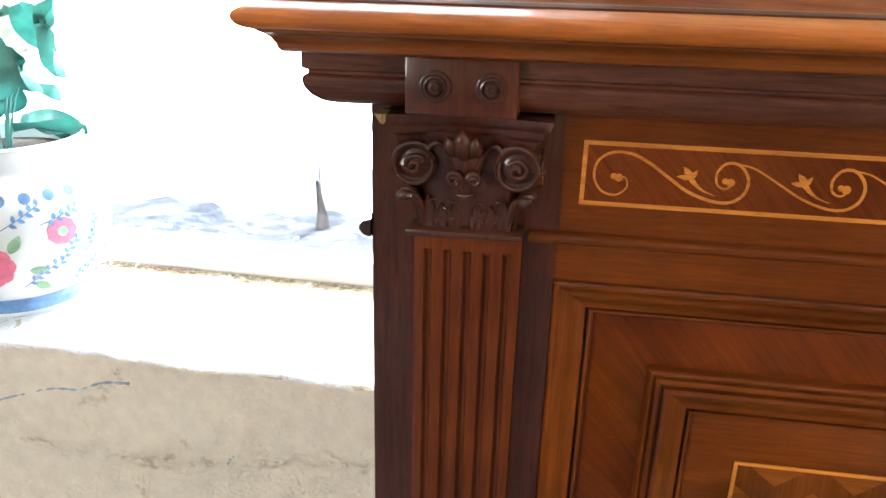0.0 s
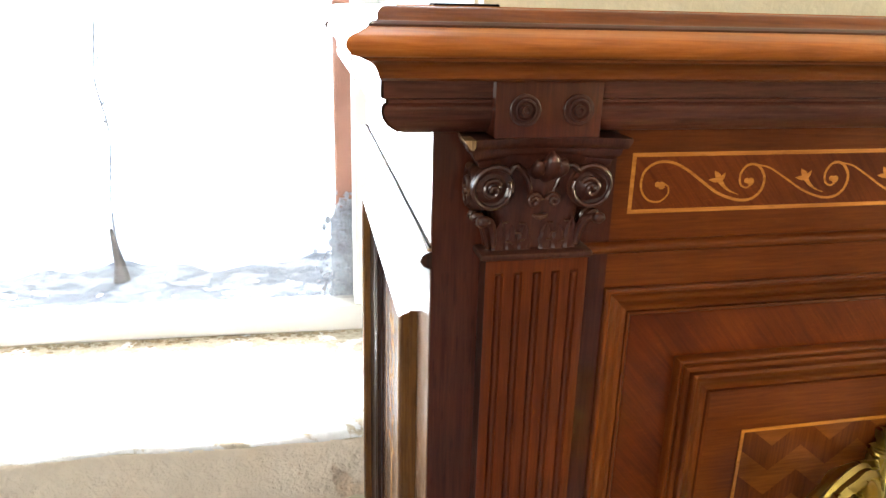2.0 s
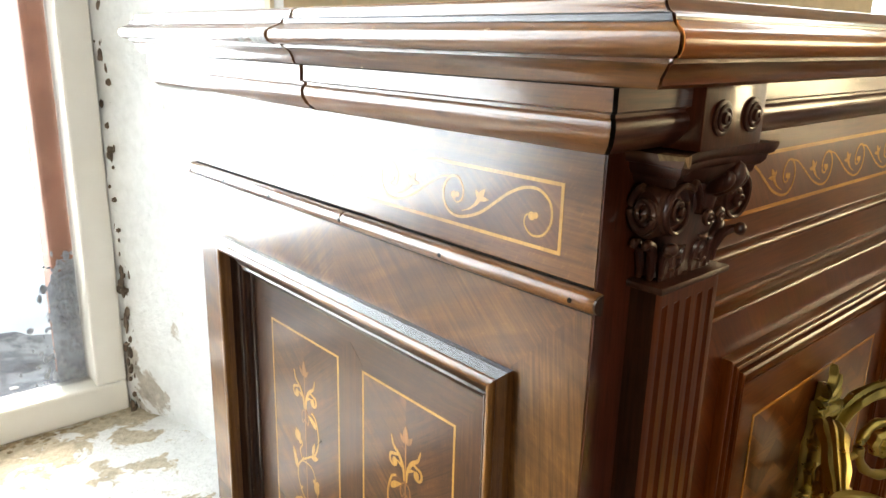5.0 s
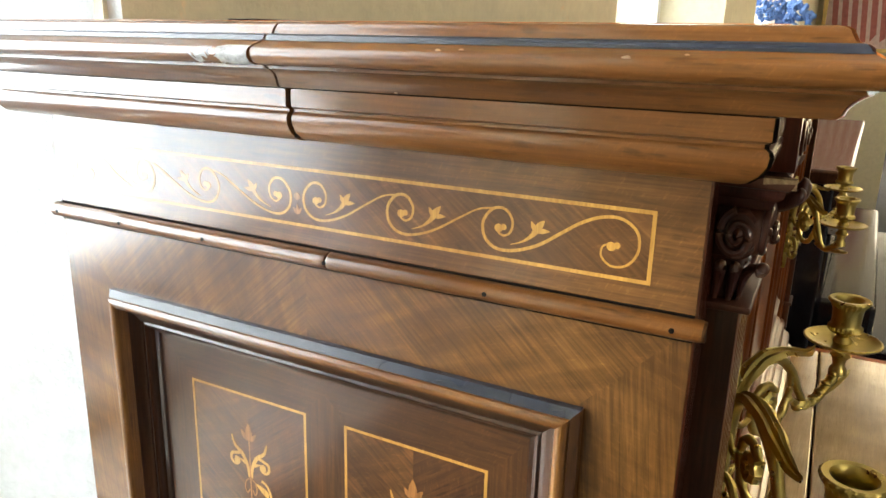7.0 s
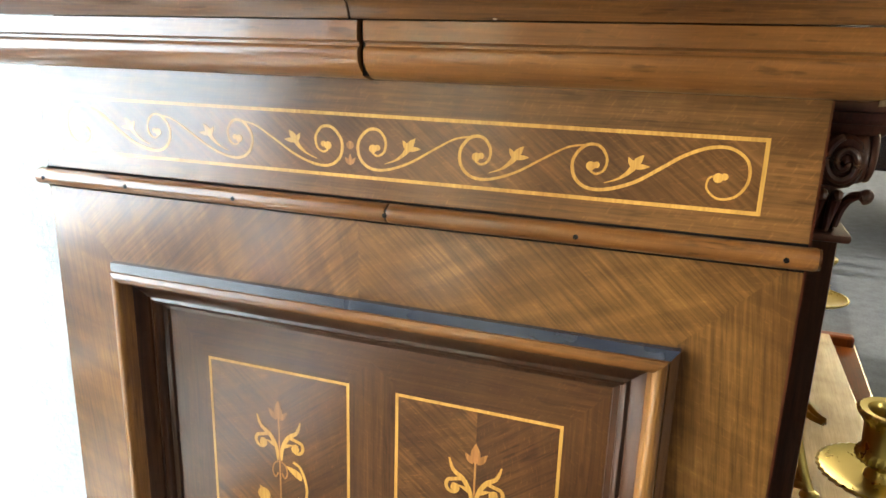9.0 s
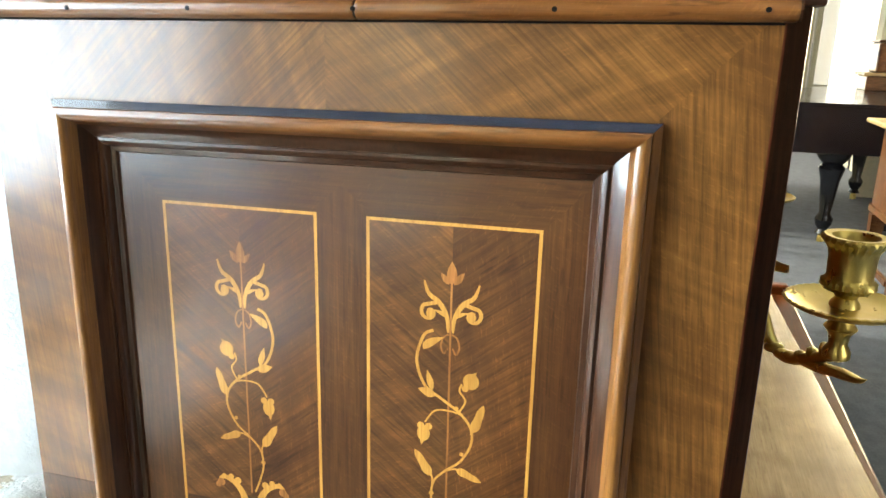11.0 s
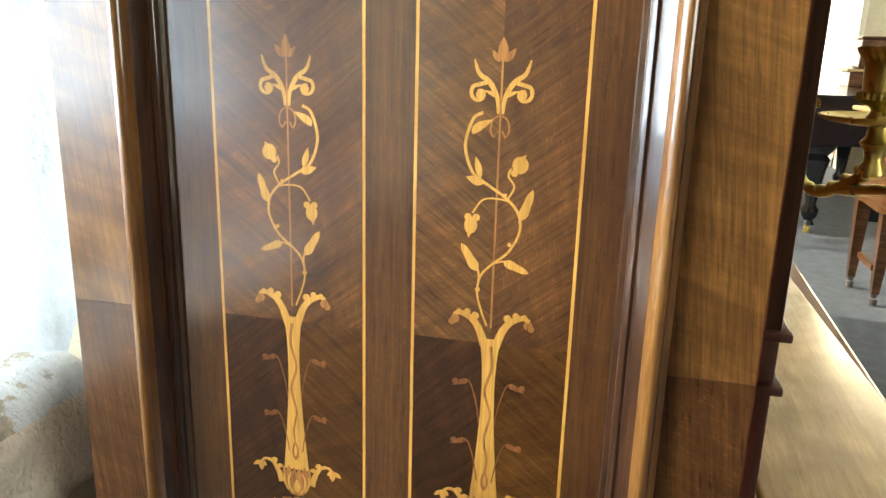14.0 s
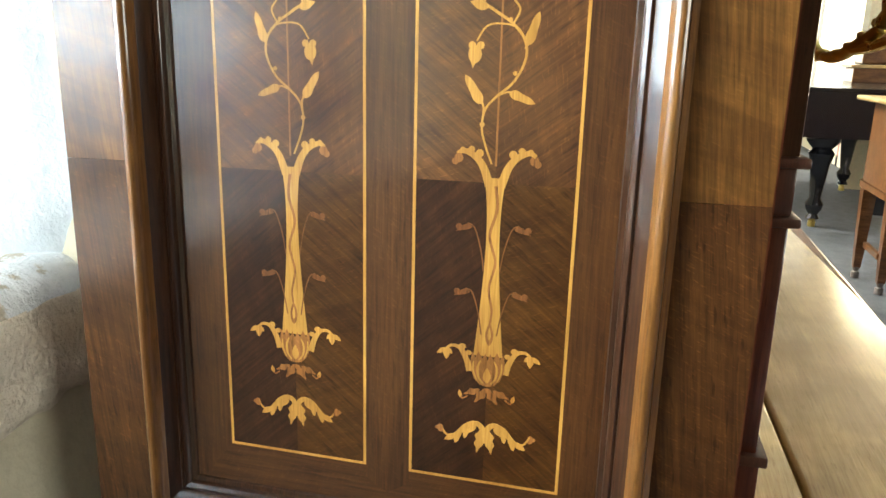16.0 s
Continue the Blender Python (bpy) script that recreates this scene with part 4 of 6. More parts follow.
def bead_rows(ya, yb):
    return [[(-o * s, y, 1.2885 + z * s) for o, z in bead] for y, s in ((ya, 0.93 if ya < 0 else 0.97), (ya + 0.0015, 1), (ya + 0.004, 1), (yb - 0.003, 1), (yb - 0.001, 1), (yb, 0.97 if yb < 0.3 else 0.7))]


part("bead", grid(bmesh.new(), bead_rows(-0.004, 0.1715), caps=True), M_SOLID_Y, piano, smooth=True)
part("bead", grid(bmesh.new(), bead_rows(0.1725, DEPTH + 0.005), caps=True), M_SOLID_Y, piano, smooth=True)
for z in (1.2836, 1.2936):
    part("grime_line", boxed((-0.0007, 0.0, z - 0.0005), (0.0002, DEPTH, z + 0.0005)), M_GAP, piano, "dark dirt along the edge of the bead")
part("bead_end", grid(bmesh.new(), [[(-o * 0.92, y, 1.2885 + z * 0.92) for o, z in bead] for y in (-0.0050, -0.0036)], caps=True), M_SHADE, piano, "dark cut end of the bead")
for y in HOLES:
    bm = bmesh.new()
    lathe(bm, [(0.0011, -0.0005), (0.0011, 0.0004)], (0, 0, 0), 10)
    bmesh.ops.transform(bm, matrix=pose(-0.0056, y, 1.2885, 0, -90, 0), verts=bm.verts)
    part("nail_hole", bm, M_GAP, piano)

# ---- cornice and lid ----
# (out over the side, extra over the front, height)
cornice = [(0.0, 0, 1.3470), (0.0135, 0, 1.3480), (0.0180, 0, 1.3492), (0.0222, 0, 1.3525), (0.0245, 0, 1.3560), (0.0250, 0, 1.3590), (0.0244, 0, 1.3608),
           (0.0228, 0, 1.3618), (0.0228, 0, 1.3630), (0.0250, 0, 1.3640), (0.0250, 0, 1.3716), (0.0, 0, 1.3716)]
lid_edge = [(-0.02, 0, 1.3722), (0.0262, 0.010, 1.3722), (0.0272, 0.011, 1.3734), (0.0278, 0.011, 1.3756), (0.0292, 0.012, 1.3782), (0.0314, 0.012, 1.3798), (0.0326, 0.012, 1.3801), (0.0327, 0.012, 1.3812),
            (0.0356, 0.012, 1.3816), (0.0384, 0.012, 1.3828), (0.0400, 0.012, 1.3848), (0.0402, 0.012, 1.3866), (0.0393, 0.012, 1.3884), (0.0372, 0.012, 1.3896), (0.0342, 0.012, 1.3906), (0.0318, 0.012, 1.3920), (0.0312, 0.012, 1.3922),
            (0.0311, 0.012, 1.3930), (0.0296, 0.012, 1.3941), (0.0284, 0.012, 1.3942), (0.0279, 0.011, 1.3950), (0.0280, 0.010, 1.3966), (0.0271, 0.010, 1.3982), (0.0254, 0.010, 1.3991), (0.0225, 0.010, 1.3994), (-0.02, 0, 1.3994)]
JOINT = ((1.3800, 0.0035), (1.3822, 0.0072), (1.3900, 0.0078), (1.3925, 0.0056), (1.3948, 0.0044), (1.3994, 0.0020))


def joint(z):
    """How far behind the crack the split in the lid's edge lies at height z."""
    for (za, a), (zb, b) in zip(JOINT, JOINT[1:]):
        if za <= z <= zb:
            return a + (b - a) * (z - za) / (zb - za)
    return JOINT[0][1] if z < JOINT[0][0] else JOINT[-1][1]


CRACK = 0.174


def side_run(profile, ya, yb, slip=0.0, end=None):
    """A length along the side between ya and yb; where yb is None it runs to the mitre at the front corner."""
    rows = []
    for y in (ya, yb):
        rows.append([(-o - slip, y if y is not None else -o - e, z) for o, e, z in profile])
    return grid(bmesh.new(), rows, closed=True, caps=True)


def front_run(profile, xa, xb, more=0.0):
    """A length along the front; where xa is None it starts at the mitre."""
    rows = []
    for x in (xa, xb):
        rows.append([on_front(x if x is not None else -o, z, o + e + more) for o, e, z in profile])
    return grid(bmesh.new(), rows, closed=True, caps=True)


cornice = [(o, -0.0032, z) for o, e, z in cornice]
part("cornice", grid(bmesh.new(), [[(-o, CRACK - 0.0012, z) for o, e, z in cornice], [(-o, -o - e + 0.0014, z) for o, e, z in cornice]], closed=True, caps=True), M_SOLID_Y, piano, smooth=True)
part("mitre_gap", grid(bmesh.new(), [[(-o + 0.0012, -o - e + 0.0030, z) for o, e, z in cornice], [(-o + 0.0012, -o - e + 0.0002, z) for o, e, z in cornice]], closed=True, caps=True), M_GAP, piano, "dark open mitre at the corner")
part("cornice", side_run(cornice, DEPTH + 0.014, CRACK + 0.0012, 0.0006), M_SOLID_Y, piano, smooth=True)
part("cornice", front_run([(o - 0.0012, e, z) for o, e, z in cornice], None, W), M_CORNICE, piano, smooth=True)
part("crack", boxed((-0.0205, CRACK - 0.0012, 1.350), (-0.004, CRACK + 0.0012, 1.371)), M_GAP, piano)
# the profile under the nose is darker: the overhang's shade put into its colour
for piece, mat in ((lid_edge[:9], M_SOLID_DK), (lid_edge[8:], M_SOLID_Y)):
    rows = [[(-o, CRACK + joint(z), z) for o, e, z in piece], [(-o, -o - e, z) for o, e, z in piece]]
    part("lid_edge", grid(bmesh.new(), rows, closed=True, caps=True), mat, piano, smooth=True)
    rows = [[(-o - 0.0007, DEPTH + 0.024, z) for o, e, z in piece], [(-o - 0.0007, CRACK + joint(z) + 0.0005, z) for o, e, z in piece]]
    part("lid_edge", grid(bmesh.new(), rows, closed=True, caps=True), mat, piano, smooth=True)
# the fillet above the nose, blue-black to paint in the sky it reflects
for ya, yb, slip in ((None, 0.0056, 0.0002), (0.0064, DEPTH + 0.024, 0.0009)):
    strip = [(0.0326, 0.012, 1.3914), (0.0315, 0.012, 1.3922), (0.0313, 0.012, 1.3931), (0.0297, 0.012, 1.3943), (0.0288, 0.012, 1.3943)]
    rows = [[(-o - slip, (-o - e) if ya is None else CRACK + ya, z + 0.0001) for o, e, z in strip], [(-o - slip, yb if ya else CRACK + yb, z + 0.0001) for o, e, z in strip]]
    part("lid_fillet", grid(bmesh.new(), rows), M_BLUEBLACK, piano, "thin blue-black line along the lid", smooth=True)
# pale filler rubbed into the nose behind the split, and small chips
rnd = random.Random(11)
rows = []
for k in range(25):
    t = k / 24
    row = []
    for i in range(8, 14):
        o, e, z = lid_edge[i]
        edge = max(0.0, abs((i - 10.5) / 2.5) - 0.35 - 0.5 * rnd.random()) * 0.5 + max(0, t - 0.22) * rnd.uniform(0.1, 1.5)
        row.append((-o - 0.0007 - (0.00045 - 0.0012 * edge), CRACK + 0.0080 + 0.034 * t, z))
    rows.append(row)
part("filler", grid(bmesh.new(), rows), M_FILLER, piano, "pale filler smeared over the split in the lid", smooth=True)
for y, z, o, r in ((0.084, 1.3896, 0.0369, 0.0009), (0.093, 1.3893, 0.0376, 0.0010), (0.118, 1.3728, 0.0266, 0.0007), (0.024, 1.3885, 0.0386, 0.0013), (0.006, 1.3900, 0.0360, 0.0006)):
    bm = bmesh.new()
    bmesh.ops.create_icosphere(bm, subdivisions=2, radius=r)
    for v in bm.verts:
        v.co *= 1 + 0.4 * noise.noise(v.co * 900)
        v.co = Vector((-o + v.co.x * 0.35, y + v.co.y * 1.4, z + v.co.z * 0.8))
    part("chip", bm, M_CHIP, piano)
# on the front too, shade below the nose is coloured in
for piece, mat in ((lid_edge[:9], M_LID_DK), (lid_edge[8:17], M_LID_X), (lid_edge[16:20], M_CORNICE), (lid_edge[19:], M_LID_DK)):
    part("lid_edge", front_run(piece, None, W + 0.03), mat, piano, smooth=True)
part("lid_top", prism([(-0.019, -0.02), (W + 0.02, -0.02 + SKEW * W), (W + 0.02, DEPTH + 0.02), (-0.019, DEPTH + 0.02)], lambda a, b, h: (a, b, h), 1.380, 1.3998), M_LID_X, piano)
part("lid_hinge_block", boxed((0.04, 0.25, 1.3996), (0.09, 0.272, 1.4018), 0.0005), M_GAP, piano)
part("rear_board", boxed((0.03, DEPTH - 0.02, 0.06), (W - 0.03, DEPTH - 0.004, 1.372)), M_CROSS, piano)
part("side_board", boxed((W - 0.03, SKEW * W + 0.001, 0.06), (W, DEPTH, 1.372)), M_CROSS, piano)

# ---- the front ----
part("corner_post", prism([(0.0004, 0.70), (0.088, 0.70), (0.088, 1.3495), (0.0004, 1.3495)], on_front, -0.02, 0.0010), M_POST, piano)
part("corner_post", prism([(W - 0.088, 0.70), (W - 0.0005, 0.70), (W - 0.0005, 1.3495), (W - 0.088, 1.3495)], on_front, -0.02, 0), M_RED_Z, piano)
part("front_frieze", prism([(0.088, 1.2672), (W - 0.088, 1.2672), (W - 0.088, 1.3495), (0.088, 1.3495)], on_front, -0.02, 0), M_RED_X, piano)
part("front_frieze_field", prism([(0.098, 1.308), (W - 0.098, 1.308), (W - 0.098, 1.334), (0.098, 1.334)], on_front, -0.001, EPS), M_RED_DIAG, piano)
bm = bmesh.new()
stringing(bm, 0.0965, W - 0.0965, 1.3060, 1.3358, 0.0020, on_front, -0.001, 2 * EPS)
part("stringing", bm, M_BOX_F, piano, "pale boxwood line inlay")
scroll_inlay(piano, 0.100, W - 0.100, W / 2, 1.3208, on_front, -0.001, 2.4 * EPS, M_BOX_F)
part("front_bead", grid(bmesh.new(), [[on_front(x, 1.2895 + z * 0.7, o * 0.8) for o, z in bead] for x in (0.075, W - 0.075)]), M_RED_X, piano, smooth=True)
outer = [(0, -0.002), (0.0, 0.0034), (0.0010, 0.0042), (0.0024, 0.0040), (0.0034, 0.0026), (0.0062, 0.0018), (0.0086, 0.0002), (0.0108, -0.0028), (0.0134, -0.0048), (0.0158, -0.0054), (0.0164, -0.0098), (0.0174, -0.0100), (0.0178, -0.0074), (0.0190, -0.0070), (0.0200, -0.0084), (0.0202, -0.0120)]
inner = [(0, -0.012), (0.0, -0.0064), (0.0010, -0.0052), (0.0022, -0.0050), (0.0036, -0.0062), (0.0040, -0.0040), (0.0052, -0.0034), (0.0064, -0.0036), (0.0068, -0.0052), (0.0076, -0.0052), (0.0080, -0.0020), (0.0096, -0.0012), (0.0112, -0.0018), (0.0142, -0.0046), (0.0176, -0.0066), (0.0206, -0.0072), (0.0210, -0.0106), (0.0220, -0.0106), (0.0224, -0.0078), (0.0238, -0.0076), (0.0248, -0.0120)]
rect_frame("front_moulding", piano, 0.0885, W - 0.0885, 0.850, 1.2683, outer, on_front, (M_RED_X, M_RED_Z))
part("front_board", prism([(0.08, 0.84), (W - 0.08, 0.84), (W - 0.08, 1.28), (0.08, 1.28)], on_front, -0.024, -0.0115), M_RED_DIAG, piano)
for a0, a1 in ((0.1385, 0.4375), (0.4675, W - 0.4675), (W - 0.4375, W - 0.1385)):
    rect_frame("raised_moulding", piano, a0, a1, 0.900, 1.2212, inner, on_front, (M_RED_X, M_RED_Z))
    part("inner_panel", prism([(a0 + 0.017, 0.915), (a1 - 0.017, 0.915), (a1 - 0.017, 1.21), (a0 + 0.017, 1.21)], on_front, -0.0118, -0.0108), M_RED_X, piano)
    f0, f1, g0, g1 = a0 + 0.0515, a1 - 0.0515, 0.957, 1.1680
    cols = max(2, 2 * round((f1 - f0) / 0.042))
    step = (f1 - f0) / cols
    for k in range(cols):
        xa, xb = f0 + step * k, f0 + step * (k + 1)
        rise = step * (0.8 if k % 2 else -0.8)
        z, j = g0 - 0.03, 0
        while z < g1 + 0.03:
            corners = [(xa, z - rise / 2), (xb, z + rise / 2), (xb, z + rise / 2 + 0.017), (xa, z - rise / 2 + 0.017)]
            for limit, sign in ((g0, 1), (g1, -1)):
                kept = []
                for (ax, az), (bx, bz) in zip(corners, corners[1:] + corners[:1]):
                    ia, ib = (az - limit) * sign >= 0, (bz - limit) * sign >= 0
                    if ia:
                        kept.append((ax, az))
                    if ia != ib:
                        q = (limit - az) / (bz - az)
                        kept.append((ax + q * (bx - ax), limit))
                corners = kept
                if len(corners) < 3:
                    break
            if len(corners) >= 3:
                part("parquetry_piece", prism(corners, on_front, -0.0112, -0.0104), (M_PARQ_L, M_PARQ_D)[(j + (k % 2) * 0) % 2], piano)
            z, j = z + 0.017, j + 1
    bm = bmesh.new()
    stringing(bm, f0 - 0.0022, f1 + 0.0022, g0 - 0.0022, g1 + 0.0022, 0.0020, on_front, -0.0112, -0.0103)
    part("stringing", bm, M_BOX_F, piano, "pale boxwood line inlay")


# ---- fluted pilasters with carved capitals ----
def pilaster(x0, flip):
    """A pilaster whose shaft starts x0 from the piano's end; flip mirrors it for the far end."""
    def at(x, z, h):
        x = x0 + x
        return on_front(W - x if flip else x, z, h * 0.76)

    def slab(name, xa, xb, za, zb, h, parent=piano, mat=M_CARVED, bevel=0.0015):
        bm = boxed((xa, za, -0.004), (xb, zb, h), bevel)
        for v in bm.verts:
            v.co = at(*v.co)
        return part(name, bm, mat, parent, smooth=True)

    wide = 0.0495
    flutes, land = 5, 0.0050
    pitch = (wide - 0.004) / flutes
    line = [(0, -0.001), (0, 0.0175), (0.0015, 0.0182)]
    for i in range(flutes):
        a = 0.002 + i * pitch + land / 2
        r = (pitch - land) / 2
        for k in range(9):
            q = math.pi * k / 8
            line.append((a + r - r * math.cos(q), 0.0182 - 0.0034 * math.sin(q)))
    line += [(wide - 0.0015, 0.0182), (wide, 0.0175), (wide, -0.001)]
    # side faces take a darker wood than the shaft, their shade put into the colour
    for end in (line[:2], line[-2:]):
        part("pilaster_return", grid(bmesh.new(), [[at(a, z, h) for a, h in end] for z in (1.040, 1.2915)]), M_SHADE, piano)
    line = line[1:-1]
    flat = [(a, min(h, 0.0182) if h < 0.0175 and h < 0 else (h if h < 0.0 else min(0.0182, max(h, 0.0182 if 0.0016 < a < wide - 0.0016 else h)))) for a, h in line]
    rows = [[at(a, z, h) for a, h in (line if fluted else flat)] for z, fluted in ((1.040, False), (1.046, False), (1.0485, True), (1.2815, True), (1.2838, False), (1.2915, False))]
    shaft = part("pilaster_shaft", grid(bmesh.new(), rows), M_PILASTER, piano, "fluted pilaster shaft", smooth=True)
    slab("necking", -0.0036, wide + 0.0006, 1.2908, 1.2942, 0.0235, shaft, M_CARVED, 0.0014)
    slab("pedestal_moulding", -0.004, wide + 0.004, 1.0345, 1.0395, 0.0245, shaft, M_CARVED)
    slab("pedestal", 0.0, wide, 1.011, 1.0345, 0.018, shaft, M_CARVED)
    slab("pedestal_moulding", -0.004, wide + 0.004, 1.006, 1.011, 0.0235, shaft, M_CARVED)
    slab("lower_shaft", 0.0, wide, 0.885, 1.006, 0.0175, shaft, M_POST)
    slab("base_moulding", -0.004, wide + 0.004, 0.879, 0.8855, 0.0245, shaft, M_CARVED)
    slab("base_block", -0.002, wide + 0.002, 0.79, 0.879, 0.020, shaft, M_POST)
    bm = bmesh.new()
    bmesh.ops.create_uvsphere(bm, u_segments=14, v_segments=8, radius=0.006)
    for v in bm.verts:
        v.co = at(wide / 2 + v.co.x, 1.0228 + v.co.y, 0.018 + v.co.z * 0.6)
    part("boss", bm, M_CARVED, shaft, smooth=True)

    # capital: a bell that flares to the abacus, acanthus tips, two volutes, shell and scrolls
    cx = 0.0232
    rows = []
    for k in range(13):
        t = k / 12
        z = 1.2950 + 0.0445 * t
        half = 0.0205 + 0.0060 * t ** 2.4
        out = 0.0150 + 0.0105 * t ** 2.2
        rows.append([at(cx + half * math.copysign(abs(math.cos(q)) ** 0.35, math.cos(q)), z, max(-0.002, out * math.sin(q) ** 0.45)) for q in (math.pi * j / 16 for j in range(17))])
    capital = part("capital", grid(bmesh.new(), rows), M_CARVED, piano, "dark carved ionic capital", smooth=True)
    rows = []
    for z, out, half in ((1.3335, 0.0240, 0.0288), (1.3348, 0.0268, 0.0306), (1.3374, 0.0276, 0.0312), (1.3379, 0.0292, 0.0326), (1.3398, 0.0314, 0.0340), (1.3422, 0.0320, 0.0345), (1.3428, 0.0338, 0.0366), (1.3452, 0.0354, 0.0376), (1.3472, 0.0358, 0.0380), (1.3474, 0.0, 0.036)):
        rim = []
        for j in range(21):
            s = -1 + j / 10
            rim.append(at(cx + 0.975 * half * s, z, out - 0.0080 * (1 - s * s) if out else 0.0))
        rows.append([at(cx - half * 0.945, z, -0.001), *rim, at(cx + half * 0.945, z, -0.001)])
    part("abacus", grid(bmesh.new(), rows), M_CARVED, capital, smooth=True)
    for s in (-1, 1):
        vx, vz = cx + s * 0.0224, 1.3245
        bm = bmesh.new()
        line = [(vx + s * a, vz + b) for a, b in spiral(0, 0, 0.0102, 0.0078, 130, 130 - 330, 40)]
        lead = curve([(cx + s * 0.0045, 1.3215), (cx + s * 0.0075, 1.3295), (cx + s * 0.0125, 1.3345), (line[0][0], line[0][1])], 5)[:-1]
        pts = lead + line
        hts = [0.0225 + 0.0036 * min(1, i / len(lead)) - 0.0030 * max(0, i - len(lead)) / len(line) for i in range(len(pts))]
        rad = [0.0012 + 0.0002 * min(1, i / len(lead)) - 0.0006 * max(0, i - len(lead)) / len(line) for i in range(len(pts))]
        tube(bm, [at(a, b, h) for (a, b), h in zip(pts, hts)], rad, 8, 1.2, Vector((0, 1, 0)))
        part("volute", bm, M_CARVED, capital, smooth=True)
        bm = bmesh.new()
        eye = [(vx + s * (a + 0.0004), vz + b - 0.0006) for a, b in spiral(0, 0, 0.0047, 0.0009, 150, 150 - 520, 46)]
        tube(bm, [at(a, b, 0.0226 + 0.0046 * i / 46) for i, (a, b) in enumerate(eye)], [0.0013 - 0.0003 * i / 46 for i in range(47)], 8, 1.1, Vector((0, 1, 0)))
        part("volute_eye", bm, M_CARVED, capital, smooth=True)
        bm = bmesh.new()
        rows = []
        for k in range(17):
            q = 2 * math.pi * k / 16
            rows.append([at(vx + r * math.cos(q), vz + r * math.sin(q), h) for r, h in ((0.0096, 0.014), (0.0102, 0.0215), (0.0094, 0.0232), (0.0066, 0.0212), (0.0040, 0.0222), (0.0002, 0.0256))])
        part("volute_cheek", grid(bm, rows), M_CARVED, capital, smooth=True)
        # the volute that turns round on to the return face
        sx = cx + s * 0.0312
        bm = bmesh.new()
        pts = spiral(0.0125, 1.3235, 0.0098, 0.0014, 100, 100 + 620, 56)
        tube(bm, [at(sx + s * 0.0022 * i / 56, b, a) for i, (a, b) in enumerate(pts)], [0.0019 - 0.0009 * i / 56 for i in range(57)], 8)
        part("volute", bm, M_CARVED, capital, smooth=True)
        bm = bmesh.new()
        rows = []
        for k in range(17):
            q = 2 * math.pi * k / 16
            rows.append([at(sx + s * o, 1.3235 + r * math.sin(q), 0.0125 + r * math.cos(q)) for r, o in ((0.0104, -0.012), (0.0104, -0.001), (0.0090, 0.0008), (0.0055, 0.0), (0.0020, 0.0012), (0.0002, 0.0032))])
        part("volute_cheek", grid(bm, rows), M_CARVED, capital, smooth=True)
        bm = bmesh.new()
        for h0 in (0.004, 0.011):
            tube(bm, [at(*p) for p in curve([(cx + s * 0.0215, 1.2945, h0), (cx + s * 0.0225, 1.302, h0 + 0.001), (cx + s * 0.0250, 1.3085, h0 + 0.002), (cx + s * 0.0285, 1.3105, h0 + 0.002), (cx + s * 0.0300, 1.3085, h0 + 0.002)], 5)],
                 [0.0012 + 0.0011 * math.sin(math.pi * k / 20) for k in range(21)], 8)
        part("leaf_curl", bm, M_CARVED, capital, smooth=True)
        # curled leaf below each volute, acanthus up the bell
        bm = bmesh.new()
        tube(bm, [at(*p) for p in curve([(cx + s * 0.0195, 1.296, 0.016), (cx + s * 0.0205, 1.303, 0.017), (cx + s * 0.0225, 1.3085, 0.020), (cx + s * 0.0265, 1.3105, 0.0245), (cx + s * 0.0290, 1.3085, 0.0262)], 5)],
             [0.0010 + 0.0010 * math.sin(math.pi * k / 20) + 0.0008 * (k > 16) for k in range(21)], 8, 1.0, Vector((0, 1, 0)))
        part("leaf_curl", bm, M_CARVED, capital, smooth=True)
        for dx, top, tip in ((0.0052, 1.3075, 0.0168), (0.0112, 1.3062, 0.0164), (0.0172, 1.3095, 0.0172)):
            bm = bmesh.new()
            rows = []
            for k in range(9):
                t = k / 8
                z = 1.2940 + (top - 1.2940) * t
                w = 0.0036 * math.sin(math.pi * (0.30 + 0.66 * t)) * (1 + 0.16 * math.cos(t * 18))
                h = 0.0152 + (tip - 0.0152) * t ** 2 + 0.0009
                rows.append([at(cx + s * dx - w, z, h - 0.0012), at(cx + s * dx - w * 0.5, z, h), at(cx + s * dx, z, h - 0.0006), at(cx + s * dx + w * 0.5, z, h), at(cx + s * dx + w, z, h - 0.0012)])
            part("acanthus", grid(bm, rows), M_CARVED, capital, smooth=True)
        # small hooked tips cut into the leaf
        for dx, z, turn in ((0.0068, 1.3065, 1), (0.0146, 1.3072, -1), (0.0086, 1.3020, 1), (0.0064, 1.2985, -1), (0.0128, 1.2978, 1)):
            bm = bmesh.new()
            tube(bm, [at(cx + s * (dx + turn * a), z + b, 0.0160 + 0.0010 * math.sin(math.pi * k / 8)) for k, (a, b) in enumerate(curve([(-0.0020, -0.0010), (-0.0008, 0.0004), (0.0010, 0.0004)], 4))],
                 [0.0003 + 0.0003 * k / 8 for k in range(9)], 6, 1.0, Vector((0, 1, 0)))
            part("leaf_hook", bm, M_CARVED, capital, smooth=True)
        bm = bmesh.new()
        pts = spiral(cx + s * 0.0046, 1.3195, 0.0032, 0.0008, 90 + s * 80, 90 - s * 420, 34)
        tube(bm, [at(a, b, 0.0275 + 0.0015 * i / 34) for i, (a, b) in enumerate(pts)], [0.0013 - 0.0005 * i / 34 for i in range(35)], 8, 1.0, Vector((0, 1, 0)))
        part("small_scroll", bm, M_CARVED, capital, smooth=True)
